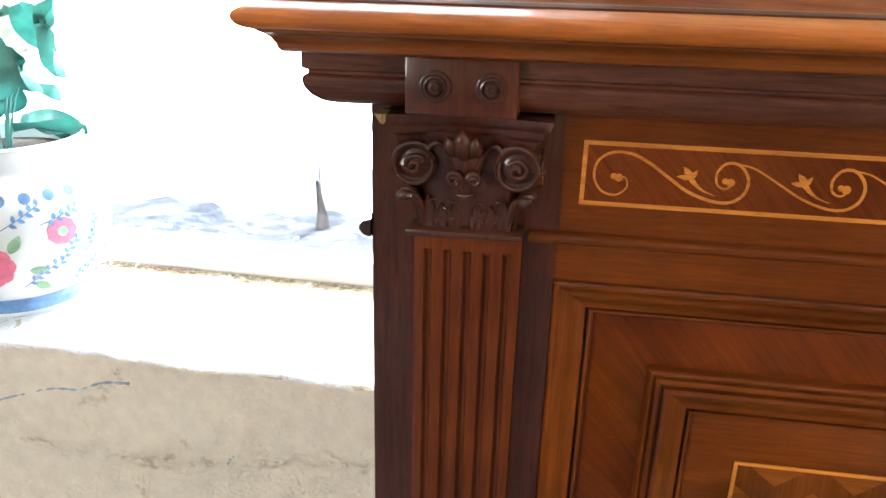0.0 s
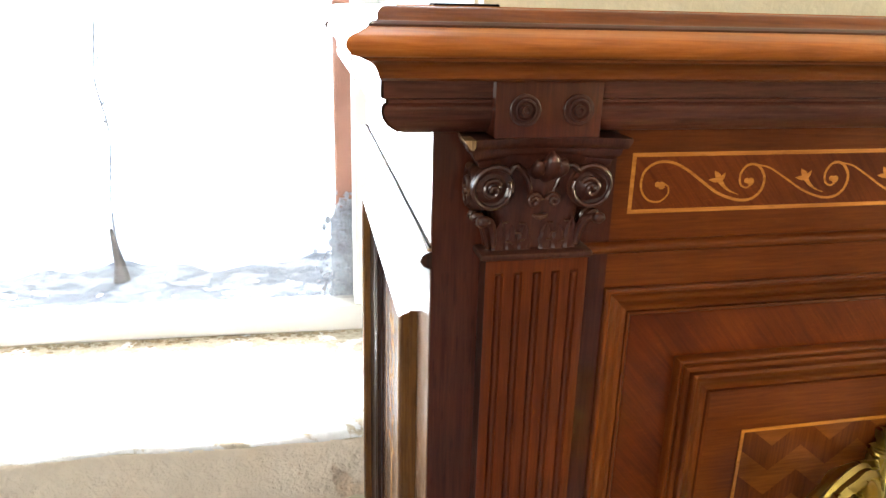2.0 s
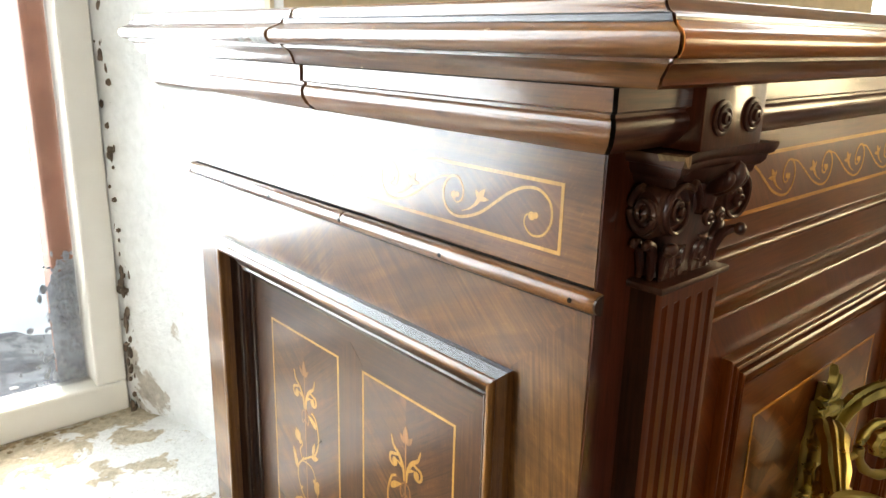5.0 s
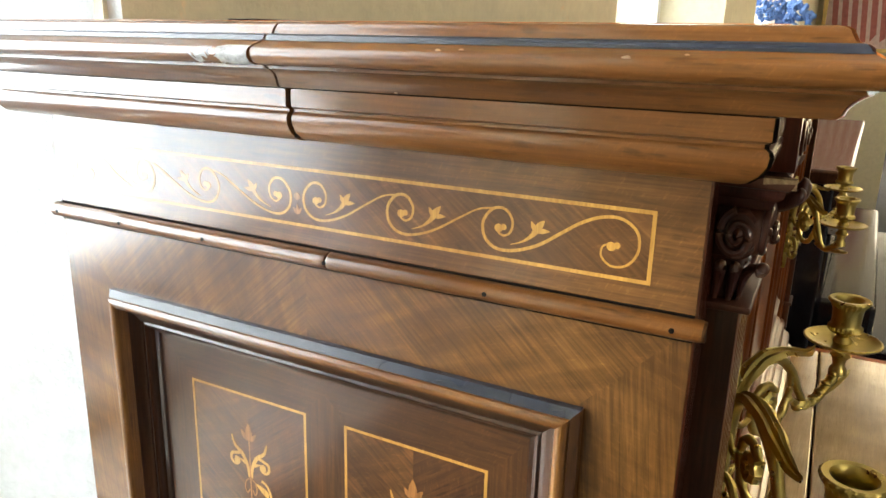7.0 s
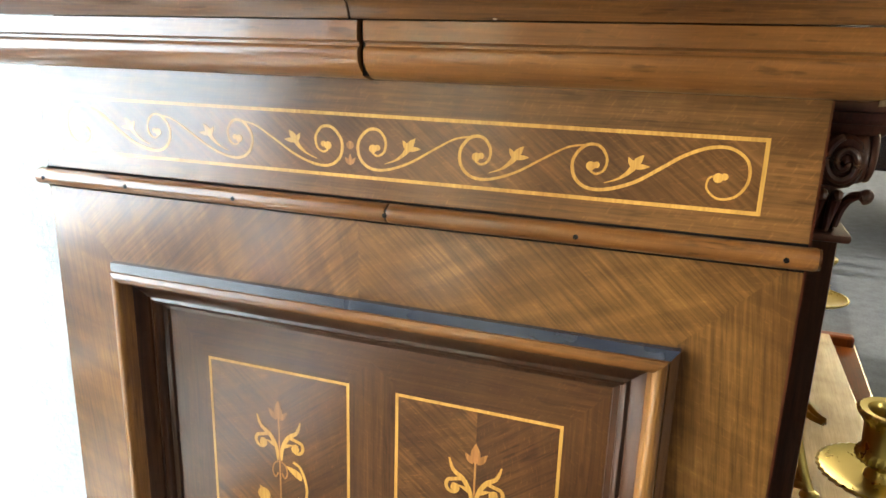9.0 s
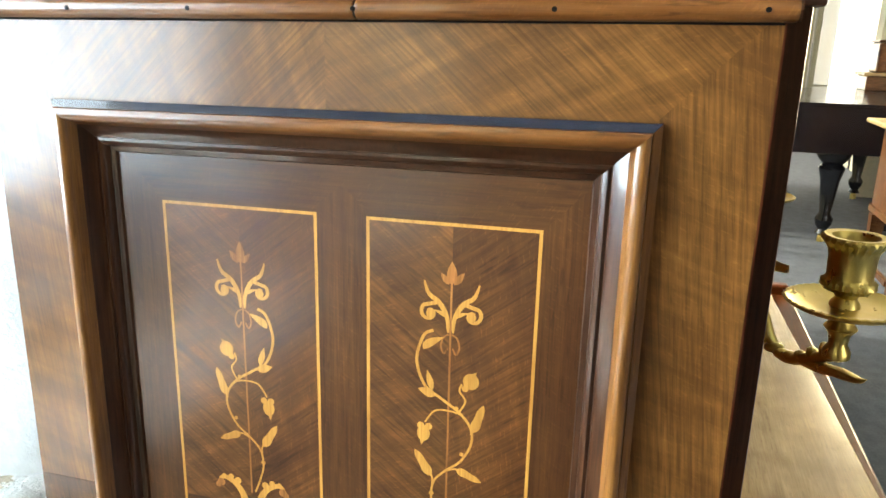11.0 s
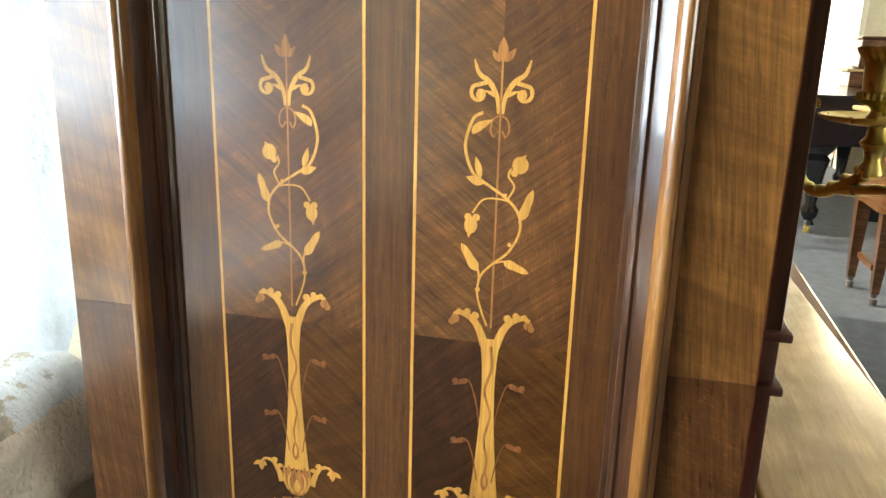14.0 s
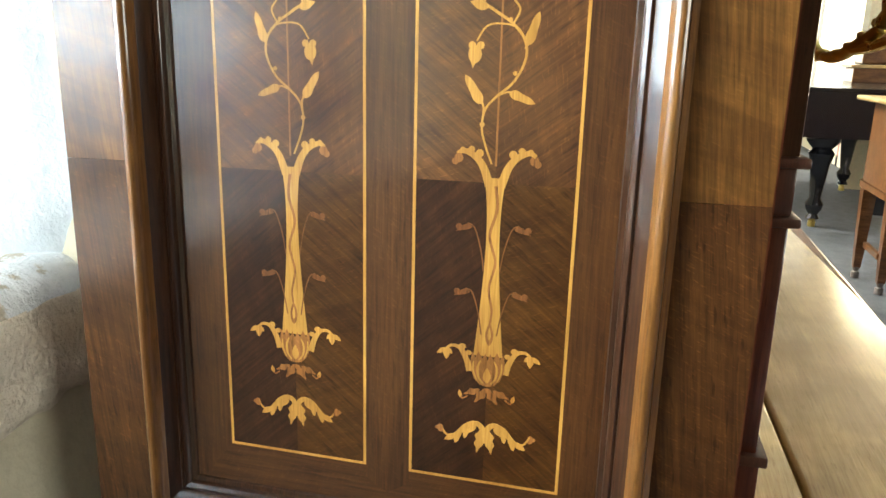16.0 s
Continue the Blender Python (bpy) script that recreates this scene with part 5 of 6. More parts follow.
    # the shell: one tall lobe between two short ones, over a hanging leaf
    for dx, z0, z1, r in ((-0.0062, 1.3310, 1.3395, 0.0038), (0.0062, 1.3310, 1.3395, 0.0038), (0.0, 1.3300, 1.3430, 0.0046)):
        bm = bmesh.new()
        tube(bm, [at(cx + dx * (0.55 + 0.45 * t), z0 + (z1 - z0) * t, 0.0255 + 0.0120 * math.sin(1.9 * t) + (0.0012 if dx == 0 else 0)) for t in (k / 10 for k in range(11))],
             [max(0.0004, r * math.sin(math.pi * (0.18 + 0.82 * k / 10)) ** 0.6) for k in range(11)], 12, 0.85, Vector((0, 1, 0)))
        part("shell_lobe", bm, M_CARVED, capital, smooth=True)
    bm = bmesh.new()
    rows = []
    for k in range(9):
        t = k / 8
        half = 0.0030 + 0.0058 * math.sin(math.pi * (0.12 + 0.50 * t))
        rows.append([at(cx + half * q, 1.3205 + 0.0130 * t, 0.0205 + 0.0052 * (1 - q * q) + 0.0022 * t + 0.0005 * math.cos(q * 9)) for q in (-1 + i / 6 for i in range(13))])
    part("palmette_leaf", grid(bm, rows), M_CARVED, capital, smooth=True)
    for s in (-1, 1):
        bm = bmesh.new()
        bmesh.ops.create_uvsphere(bm, u_segments=12, v_segments=8, radius=0.0034)
        for v in bm.verts:
            v.co = at(cx + s * 0.0268 + v.co.x, 1.3105 + v.co.y * 0.8, 0.0262 + v.co.z)
        part("leaf_knob", bm, M_CARVED, capital, smooth=True)
    bm = bmesh.new()
    tube(bm, [at(cx + 0.0035 * s, 1.3110 + 0.001 * abs(s), 0.0232) for s in (-1, -0.6, 0, 0.6, 1)], [0.0005, 0.0012, 0.0016, 0.0012, 0.0005], 8, 1.0, Vector((0, 1, 0)))
    part("leaf_tip", bm, M_CARVED, capital, smooth=True)

    slab("capital_core", cx - 0.0262, cx + 0.0262, 1.3130, 1.3384, 0.0140, capital, M_CARVED, 0.002)
    if not flip:
        bm = prism([(cx - 0.0378, 1.3474), (cx - 0.0330, 1.3475), (cx - 0.0330, 1.3446), (cx - 0.0340, 1.3430), (cx - 0.0356, 1.3440)], at, 0.0215, 0.0362)
        part("broken_corner", bm, M_RAW, capital, "raw pale wood where the abacus corner broke off")

    # block with two turned rosettes, in the cornice above
    block = slab("rosette_block", -0.0019, 0.0449, 1.3478, 1.3712, 0.0340, piano, M_POST, 0.0006)
    for dx in (0.0108, 0.0342):
        bm = bmesh.new()
        rows = []
        for k in range(25):
            q = 2 * math.pi * k / 24
            rows.append([at(dx + 0.86 * r * math.cos(q), 1.3595 + 0.86 * r * math.sin(q), 0.0340 + 0.6 * h) for r, h in ((0.0078, 0.0), (0.0078, 0.0022), (0.0070, 0.0030), (0.0058, 0.0026), (0.0055, 0.0042), (0.0046, 0.0048), (0.0036, 0.0030), (0.0028, 0.0030), (0.0026, 0.0062), (0.0014, 0.0066), (0.0011, 0.0052), (0.0, 0.0052))])
        part("rosette", grid(bm, rows), M_CARVED, block, smooth=True)


pilaster(0.0235, False)
pilaster(0.0235, True)

# ---- key bed and closed fallboard ----
FALL_Z = 0.778
def shelf(name, xa, xb, ha, hb, za, zb, mat, label="", bevel=0.004):
    """A level board along the front, from ha to hb metres out of it."""
    bm = boxed((xa, ha, za), (xb, hb, zb), bevel, 3)
    for v in bm.verts:
        v.co = on_front(v.co.x, v.co.z, v.co.y)
    return part(name, bm, mat, piano, label, smooth=True)


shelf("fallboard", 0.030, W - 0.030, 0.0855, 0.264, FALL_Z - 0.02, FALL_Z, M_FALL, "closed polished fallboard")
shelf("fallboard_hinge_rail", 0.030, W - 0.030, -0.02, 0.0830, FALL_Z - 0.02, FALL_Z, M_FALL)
part("ledge_moulding", grid(bmesh.new(), [[on_front(x, z, h) for h, z in ((-0.01, 0.852), (0.004, 0.851), (0.010, 0.846), (0.012, 0.838), (0.010, 0.832), (0.014, 0.826), (0.022, 0.822), (0.024, 0.814), (0.024, 0.80), (0.030, 0.795), (0.032, 0.7785))] for x in (0.075, W - 0.075)]), M_RED_X, piano, smooth=True)
part("key_bed", boxed((0.0, -0.265, 0.655), (W, 0.0, 0.753), 0.006, 3), M_RED_X, piano)
for x in (0.0, W - 0.028):
    part("key_cheek", boxed((x, -0.258, 0.70), (x + 0.028, -0.002, 0.7745), 0.006, 3), M_RED_Z, piano)
part("lower_panel", boxed((0.03, 0.02, 0.08), (W - 0.03, 0.04, 0.66)), M_RED_DIAG, piano)
part("plinth", boxed((0.0, -0.22, 0.0), (W, DEPTH, 0.06), 0.004), M_RED_X, piano)
for x in (0.02, W - 0.075):
    bm = bmesh.new()
    lathe(bm, [(0.026, 0.06), (0.026, 0.16), (0.018, 0.175), (0.030, 0.20), (0.026, 0.30), (0.018, 0.50), (0.028, 0.55), (0.028, 0.656)], (x + 0.027, -0.19, 0), 20)
    part("leg", bm, M_RED_Z, piano, smooth=True)


# the floor falls away slightly towards the wall, and the piano with it
SAG = 0.0105
for ob in piano.children_recursive:
    for v in ob.data.vertices:
        v.co.z -= SAG * v.co.y


# ---- gilt candle sconces ----
def sconce():
    ob = thing("candle_sconce", "ornate gilt brass two-armed candle sconce on the piano's front panel", "sconce", (0.288, SKEW * 0.288 + 0.0104, 1.10), "piano sconces")
    ob.rotation_euler[2] = math.atan(SKEW)
    # back plate: a narrow leafy strip under a palmette, y = 0 is the panel, -y is out
    rows = []
    for k in range(41):
        q = 2 * math.pi * k / 40
        r = 1 + 0.12 * math.cos(11 * q) + 0.05 * math.cos(2 * q)
        rows.append([(0.014 * r * s * math.cos(q), -h, -0.004 + 0.062 * r * s * math.sin(q)) for s, h in ((1.0, 0.0), (1.0, 0.003), (0.86, 0.007), (0.66, 0.0055), (0.45, 0.010), (0.2, 0.0115), (0.0, 0.012))])
    plate = part("back_plate", grid(bmesh.new(), rows), M_BRASS, ob, smooth=True)

    def plate_leaf(x, z, angle, long, wide, out):
        """A cupped, ribbed cast leaf lying on the plate."""
        c, q = math.cos(radians(angle)), math.sin(radians(angle))
        rows = []
        for k in range(9):
            t = k / 8
            w = wide * max(0.06, math.sin(math.pi * (0.1 + 0.86 * t)) ** 0.7) * (1 + 0.14 * math.cos(t * 22))
            lift = out + 0.006 * math.sin(2.4 * t)
            rows.append([(x + c * long * t - q * w * a, -lift - dy, z + q * long * t + c * w * a) for a, dy in ((-1, -0.003), (-0.55, 0.0012), (-0.2, 0.0002), (0, 0.0018), (0.2, 0.0002), (0.55, 0.0012), (1, -0.003))])
        bm = grid(bmesh.new(), rows)
        bmesh.ops.solidify(bm, geom=bm.faces[:], thickness=0.0012)
        part("leaf", bm, M_BRASS, plate, smooth=True)

    for angle, long in ((90, 0.030), (58, 0.023), (122, 0.023), (25, 0.018), (155, 0.018)):
        plate_leaf(0.0, 0.046, angle, long, 0.0062, 0.004)
    for k in range(6):
        for s in (-1, 1):
            plate_leaf(s * 0.005, 0.034 - 0.017 * k, 90 - s * (62 + 6 * k), 0.019, 0.0056, 0.005)
    for angle, long in ((-90, 0.030), (-62, 0.020), (-118, 0.020)):
        plate_leaf(0.0, -0.056, angle, long, 0.0055, 0.004)

    for s in (-1, 1):
        def at_arm(u, z, off=0.0):
            """On the arm's upright plane: u metres out along it, off metres to its side."""
            return (s * (0.8854 * u + 0.4648 * off), -0.005 - 0.4362 * u + 0.8854 * off, z)

        # the arm: up from the plate, over and down to the knuckle, up to the pan
        line = curve([(0.006, -0.052), (0.010, -0.010), (0.016, 0.026), (0.028, 0.042), (0.046, 0.0485), (0.069, 0.046), (0.092, 0.031), (0.110, 0.008), (0.126, -0.010), (0.142, -0.0135), (0.160, -0.006), (0.174, 0.002), (0.181, 0.012)], 6)
        n = len(line)
        bm = bmesh.new()
        tube(bm, [at_arm(*p) for p in line], [0.0058 - 0.0022 * min(1, max(0, (i / n - 0.42) / 0.2)) + 0.0012 * (i / n > 0.7) for i in range(n)], 12, 0.75)
        arm = part("arm", bm, M_BRASS, ob, smooth=True)
        # milled rib along the top of the rise
        for off in (-0.0046, 0.0046):
            bm = bmesh.new()
            m = int(n * 0.42)
            fine = curve([line[i] for i in range(4, m)], 4)
            tube(bm, [at_arm(u, z, off) for u, z in fine], [0.0013 + 0.0006 * (i % 2) for i in range(len(fine))], 6)
            part("milled_rib", bm, M_BRASS, arm, smooth=True)
        # the acanthus leaf lying over the arm, its tip curling free
        spine = curve([(0.012, 0.030), (0.026, 0.047), (0.046, 0.0550), (0.070, 0.0545), (0.094, 0.0480), (0.116, 0.0420), (0.130, 0.0425)], 4)
        rows = []
        for i, (u, z) in enumerate(spine):
            t = i / (len(spine) - 1)
            w = 0.0090 * math.sin(math.pi * (0.2 + 0.79 * t)) ** 0.8 * (1 + 0.10 * math.cos(t * 30))
            rows.append([at_arm(u, z + dz, w * a) for a, dz in ((-1, -0.004), (-0.6, -0.0008), (-0.25, -0.0012), (0, 0.0012), (0.25, -0.0012), (0.6, -0.0008), (1, -0.004))])
        bm = grid(bmesh.new(), rows)
        bmesh.ops.solidify(bm, geom=bm.faces[:], thickness=0.0018)
        part("acanthus_leaf", bm, M_BRASS, arm, smooth=True)
        # the scroll that turns back under the arm, round a rosette
        ring = curve([(0.128, -0.0125), (0.110, -0.006), (0.0955, 0.002), (0.088, -0.012), (0.068, -0.0205), (0.048, -0.013), (0.0395, 0.006), (0.046, 0.0205), (0.060, 0.0235), (0.072, 0.0165)], 6)
        bm = bmesh.new()
        tube(bm, [at_arm(*p) for p in ring], [0.0022 + 0.0014 * min(1, i / 14) + 0.0005 * math.sin(i * 1.3) for i in range(len(ring))], 9)
        part("scroll", bm, M_BRASS, arm, smooth=True)
        bm = bmesh.new()
        tube(bm, [at_arm(*p) for p in curve([(0.0955, 0.003), (0.098, 0.014), (0.093, 0.030)], 6)], 0.0028, 8)
        part("scroll_tie", bm, M_BRASS, arm, smooth=True)
        rows = []
        for k in range(33):
            q = 2 * math.pi * k / 32
            rows.append([at_arm(0.061 + r * (1 + 0.08 * math.cos(8 * q)) * math.cos(q), 0.007 + r * (1 + 0.08 * math.cos(8 * q)) * math.sin(q), o) for r, o in ((0.0004, 0.0050), (0.0035, 0.0060), (0.0048, 0.0036), (0.0085, 0.0052), (0.0112, 0.0026), (0.0112, -0.0026), (0.0085, -0.0052), (0.0048, -0.0036), (0.0035, -0.0060), (0.0004, -0.0050))])
        part("rosette", grid(bmesh.new(), rows), M_BRASS, arm, smooth=True)
        # the stem of the rosette, and the scroll low on the plate
        bm = bmesh.new()
        tube(bm, [at_arm(*p) for p in curve([(0.012, 0.010), (0.026, -0.002), (0.040, 0.001)], 6)], 0.0026, 8)
        part("scroll_tie", bm, M_BRASS, arm, smooth=True)
        bm = bmesh.new()
        tube(bm, [at_arm(a, b) for a, b in spiral(0.028, -0.046, 0.021, 0.005, 115, 115 - 420, 36)], [0.0036 - 0.0012 * i / 36 for i in range(37)], 8)
        part("scroll", bm, M_BRASS, arm, smooth=True)
        # cast leaves wrapped round the knuckle and the rise to the pan
        for k in range(7):
            t = k / 6
            u, z = 0.118 + 0.056 * t, -0.006 - 0.0085 * math.sin(math.pi * (0.15 + 0.85 * t)) + 0.010 * t * t
            bm = bmesh.new()
            bmesh.ops.create_uvsphere(bm, u_segments=12, v_segments=8, radius=0.0060 - 0.0002 * k)
            bmesh.ops.scale(bm, vec=(1.35, 1.0, 0.62), verts=bm.verts)
            bmesh.ops.rotate(bm, matrix=pose(0, 0, 0, 0, -28 + 12 * k, 0).to_3x3(), verts=bm.verts)
            for v in bm.verts:
                v.co = at_arm(u + v.co.x, z + v.co.z, v.co.y)
            part("leaf_knuckle", bm, M_BRASS, arm, smooth=True)
        bm = bmesh.new()
        tube(bm, [at_arm(*p) for p in curve([(0.150, -0.010), (0.170, -0.0075), (0.186, -0.004), (0.200, -0.002), (0.206, 0.001)], 5)], [0.0050 * max(0.1, math.sin(math.pi * (0.25 + 0.74 * i / 20))) for i in range(21)], 8, 0.7)
        part("leaf_tip", bm, M_BRASS, arm, smooth=True)
        # drip pan and candle cup
        at = (s * 0.160, -0.084, 0.0)
        bm = bmesh.new()
        lathe(bm, [(0.004, 0.002), (0.0075, 0.004), (0.0075, 0.008), (0.005, 0.012), (0.006, 0.018), (0.009, 0.022), (0.006, 0.026), (0.0055, 0.032)], at, 20)
        part("stem", bm, M_BRASS, arm, smooth=True)
        bm = bmesh.new()
        lathe(bm, [(0.004, 0.0325), (0.017, 0.0325), (0.028, 0.0340), (0.0318, 0.0362), (0.0324, 0.0375), (0.0310, 0.0380), (0.0272, 0.0362), (0.017, 0.0350), (0.004, 0.0350)], at, 72,
              lambda q, r, z: 0.0006 * math.cos(36 * q) if r > 0.0305 else 0)
        pan = part("drip_pan", bm, M_BRASS, arm, "round gilt drip pan with a beaded rim", smooth=True)
        bm = bmesh.new()
        lathe(bm, [(0.0082, 0.0350), (0.0078, 0.0370), (0.0057, 0.0403), (0.0070, 0.0428), (0.0123, 0.0448), (0.0141, 0.0469), (0.0138, 0.0498), (0.0123, 0.0514), (0.0120, 0.0526), (0.0125, 0.0641), (0.0131, 0.0674), (0.0139, 0.0698), (0.0164, 0.0727), (0.0169, 0.0748), (0.0161, 0.0760), (0.0123, 0.0756), (0.0111, 0.0740), (0.0105, 0.0641), (0.0105, 0.0559), (0.0008, 0.0559)], at, 72,
              lambda q, r, z: (0.0010 * math.cos(24 * q + 1600 * z) if 0.0445 < z < 0.0505 or 0.0695 < z < 0.0752 else 0) if r > 0.0119 else 0)
        part("candle_cup", bm, M_BRASS, pan, "gadrooned candle cup", smooth=True)
    return ob


first = sconce()
copy_thing(first, pose(W - 0.288, SKEW * (W - 0.288) + 0.0104, 1.10, 0, 0, math.degrees(math.atan(SKEW))))


# ---- flower pot on the sill ----
pot = thing("flower_pot", "white china jardiniere painted with pink and blue flowers on the sill", "flower pot", (-0.748, 0.620, 0.901))
profile = [(0.001, 0.002), (0.092, 0.0), (0.098, 0.004), (0.100, 0.022), (0.112, 0.045), (0.130, 0.085), (0.139, 0.125), (0.137, 0.160), (0.124, 0.195), (0.108, 0.212), (0.106, 0.222), (0.112, 0.246), (0.116, 0.252), (0.113, 0.256), (0.104, 0.250), (0.100, 0.225), (0.001, 0.222)]
bm = bmesh.new()
lathe(bm, curve(profile[1:13], 4) + profile[13:], (0, 0, 0), 64)
part("bowl", bm, M_CHINA, pot, smooth=True)
bm = bmesh.new()
lathe(bm, [(0.001, 0.2245), (0.101, 0.2245), (0.098, 0.228), (0.001, 0.232)], (0, 0, 0), 30)
part("soil", bm, M_SOIL, pot)


def pot_radius(z):
    for (r0, z0), (r1, z1) in zip(profile[1:], profile[2:12]):
        if z0 <= z <= z1:
            return r0 + (r1 - r0) * (z - z0) / (z1 - z0)
    return 0.1


def on_pot(a, b, h):
    r = pot_radius(b) + 0.0012 + h
    return (r * math.cos(a / 0.13 - 0.9), r * math.sin(a / 0.13 - 0.9), b)


def painted(name, mat, draw):
    bm = bmesh.new()
    draw(bm)
    part(name, bm, mat, pot)


def flower(bm, a, b, r, petals):
    for k in range(petals):
        q = 2 * math.pi * k / petals
        blob(bm, a + r * 0.62 * math.cos(q), b + r * 0.62 * math.sin(q), r * 0.42, on_pot, 0, 0.0006, 9)


def band(bm):
    grid(bm, [[((pot_radius(z) + 0.0014) * math.cos(2 * math.pi * k / 64), (pot_radius(z) + 0.0014) * math.sin(2 * math.pi * k / 64), z) for k in range(65)] for z in (0.010, 0.022, 0.034)])


painted("blue_band", M_C_BLUE, band)
for a, b, r in ((-0.035, 0.095, 0.034), (0.062, 0.135, 0.020), (-0.12, 0.12, 0.03), (0.16, 0.10, 0.03), (0.25, 0.13, 0.02)):
    painted("pink_flower", M_C_PINK, lambda bm: flower(bm, a, b, r, 9))
for a, b, r in ((-0.035, 0.095, 0.012), (0.062, 0.135, 0.007), (-0.12, 0.12, 0.01)):
    painted("flower_heart", M_C_GREEN, lambda bm: blob(bm, a, b, r, on_pot, 0, 0.0012, 12))
for a, b, g in ((-0.005, 0.115, 60), (0.015, 0.085, -20), (-0.07, 0.13, 120), (0.02, 0.06, -30), (0.085, 0.115, -60)):
    painted("green_leaf", M_C_GREEN, lambda bm: leaf(bm, a, b, g, 0.030, 0.014, on_pot, 0, 0.0006))
def sprig(bm, a, b, g):
    ribbon(bm, [(a + 0.006 * k * math.cos(radians(g)), b + 0.006 * k * math.sin(radians(g))) for k in range(10)], 0.0012, on_pot, 0, 0.0006)
    for k in range(2, 10):
        leaf(bm, a + 0.006 * k * math.cos(radians(g)), b + 0.006 * k * math.sin(radians(g)), g + (60 if k % 2 else -60), 0.010, 0.0055, on_pot, 0, 0.0007)


for a, b, g in ((0.005, 0.055, 35), (0.035, 0.150, 15), (0.05, 0.075, 55), (-0.09, 0.06, 20), (0.10, 0.09, 70), (0.075, 0.048, 25), (-0.01, 0.150, 30)):
    painted("blue_sprig", M_C_BLUE, lambda bm: sprig(bm, a, b, g))
for k in range(14):
    painted("blue_dot", M_C_BLUE, lambda bm: blob(bm, -0.2 + 0.032 * k, 0.188, 0.008, on_pot, 0, 0.0006, 10))
bouquet = thing("silk_bouquet", "artificial cream roses with blue-green leaves standing in the pot", "flowers", (-0.748, 0.620, 1.125))
rnd = random.Random(4)


def big_leaf(length, width):
    bm = bmesh.new()
    rows = []
    for i in range(9):
        t = i / 8
        w = width * math.sin(math.pi * min(1, 0.06 + 0.94 * t) ** 0.75) if t < 1 else 0.0005
        rows.append([(w * s, length * t, 0.012 * abs(s) - 0.16 * length * t * t + 0.004 * math.sin(6 * t + 3 * s)) for s in (-1, -0.5, 0, 0.5, 1)])
    grid(bm, rows)
    bmesh.ops.solidify(bm, geom=bm.faces[:], thickness=0.0008)
    return bm


for k in range(14):
    yaw, up = rnd.uniform(-80, 100), rnd.uniform(-30, 60)
    bm = big_leaf(rnd.uniform(0.07, 0.10), rnd.uniform(0.026, 0.036))
    bmesh.ops.transform(bm, matrix=pose(0, 0, rnd.uniform(0.03, 0.20), 0, 0, yaw) @ pose(0, rnd.uniform(0.02, 0.05), 0, up, rnd.uniform(-30, 30), 0), verts=bm.verts)
    part("leaf", bm, M_LEAF, bouquet, smooth=True)
# broad leaves that hang over the rim, towards the room
for x, y, z, toward, long, wide, lean in ((0.085, -0.085, 0.120, 215, 0.105, 0.034, 12), (0.020, -0.070, 0.165, 250, 0.110, 0.040, -14), (0.112, -0.065, 0.158, 292, 0.066, 0.022, 18), (0.070, -0.060, 0.185, 300, 0.075, 0.024, -10),
                                          (0.060, -0.075, 0.130, 318, 0.070, 0.020, 22), (0.096, -0.055, 0.160, 50, 0.048, 0.015, 10), (0.124, -0.040, 0.205, 100, 0.050, 0.013, -20), (-0.030, -0.090, 0.110, 240, 0.110, 0.040, 8)):
    bm = big_leaf(long, wide)
    bmesh.ops.transform(bm, matrix=pose(x + 0.05, y, z + 0.035) @ pose(0, 0, 0, 0, 90 - toward, 0) @ pose(0, 0, 0, 90 + lean, 0, lean), verts=bm.verts)
    part("leaf", bm, M_LEAF, bouquet, smooth=True)
for k in range(6):
    bm = bmesh.new()
    for j in range(16):
        q, r = j * 2.4, 0.008 + 0.0028 * j
        p = bmesh.new()
        bmesh.ops.create_uvsphere(p, u_segments=8, v_segments=6, radius=0.017)
        bmesh.ops.scale(p, vec=(1, 0.32, 1.1), verts=p.verts)
        bmesh.ops.transform(p, matrix=pose(r * math.cos(q), r * math.sin(q), -0.0012 * j, 0, 0, math.degrees(q) + 90) @ pose(0, 0, 0, -25 - j * 2, 0, 0), verts=p.verts)
        merge(bm, p)
    a = radians(60 * k - 80)
    bmesh.ops.transform(bm, matrix=pose(0.085 * math.cos(a), 0.085 * math.sin(a), 0.15 + 0.03 * (k % 3), 40 * math.sin(-a), 40 * math.cos(a), 0), verts=bm.verts)
    part("rose", bm, M_PETAL, bouquet, smooth=True)
for k in range(8):
    bm = bmesh.new()
    a = radians(45 * k)
    tube(bm, curve([(0.01 * math.cos(a), 0.01 * math.sin(a), -0.01), (0.03 * math.cos(a), 0.03 * math.sin(a), 0.08), (0.07 * math.cos(a), 0.07 * math.sin(a), 0.15)], 5), 0.002, 6)
    part("stem", bm, M_LEAF, bouquet)

# ---- crumbling joint between window frame and reveal ----
bm = bmesh.new()
for k in range(150):
    z = 0.905 + 0.62 * rnd.random() ** 1.3
    r = rnd.uniform(0.0015, 0.0052)
    p = bmesh.new()
    bmesh.ops.create_icosphere(p, subdivisions=1, radius=r)
    bmesh.ops.scale(p, vec=(rnd.uniform(0.5, 1), 0.5, rnd.uniform(0.7, 1.9)), verts=p.verts)
    bmesh.ops.translate(p, vec=(0.0465 + rnd.uniform(0, 0.012), 0.760 - rnd.uniform(-0.004, 0.012), z), verts=p.verts)
    merge(bm, p)
tagged(part("crumbling_mortar", bm, M_MORTAR), "dark crumbling mortar in the joint beside the window frame", "mortar", kind="stuff")

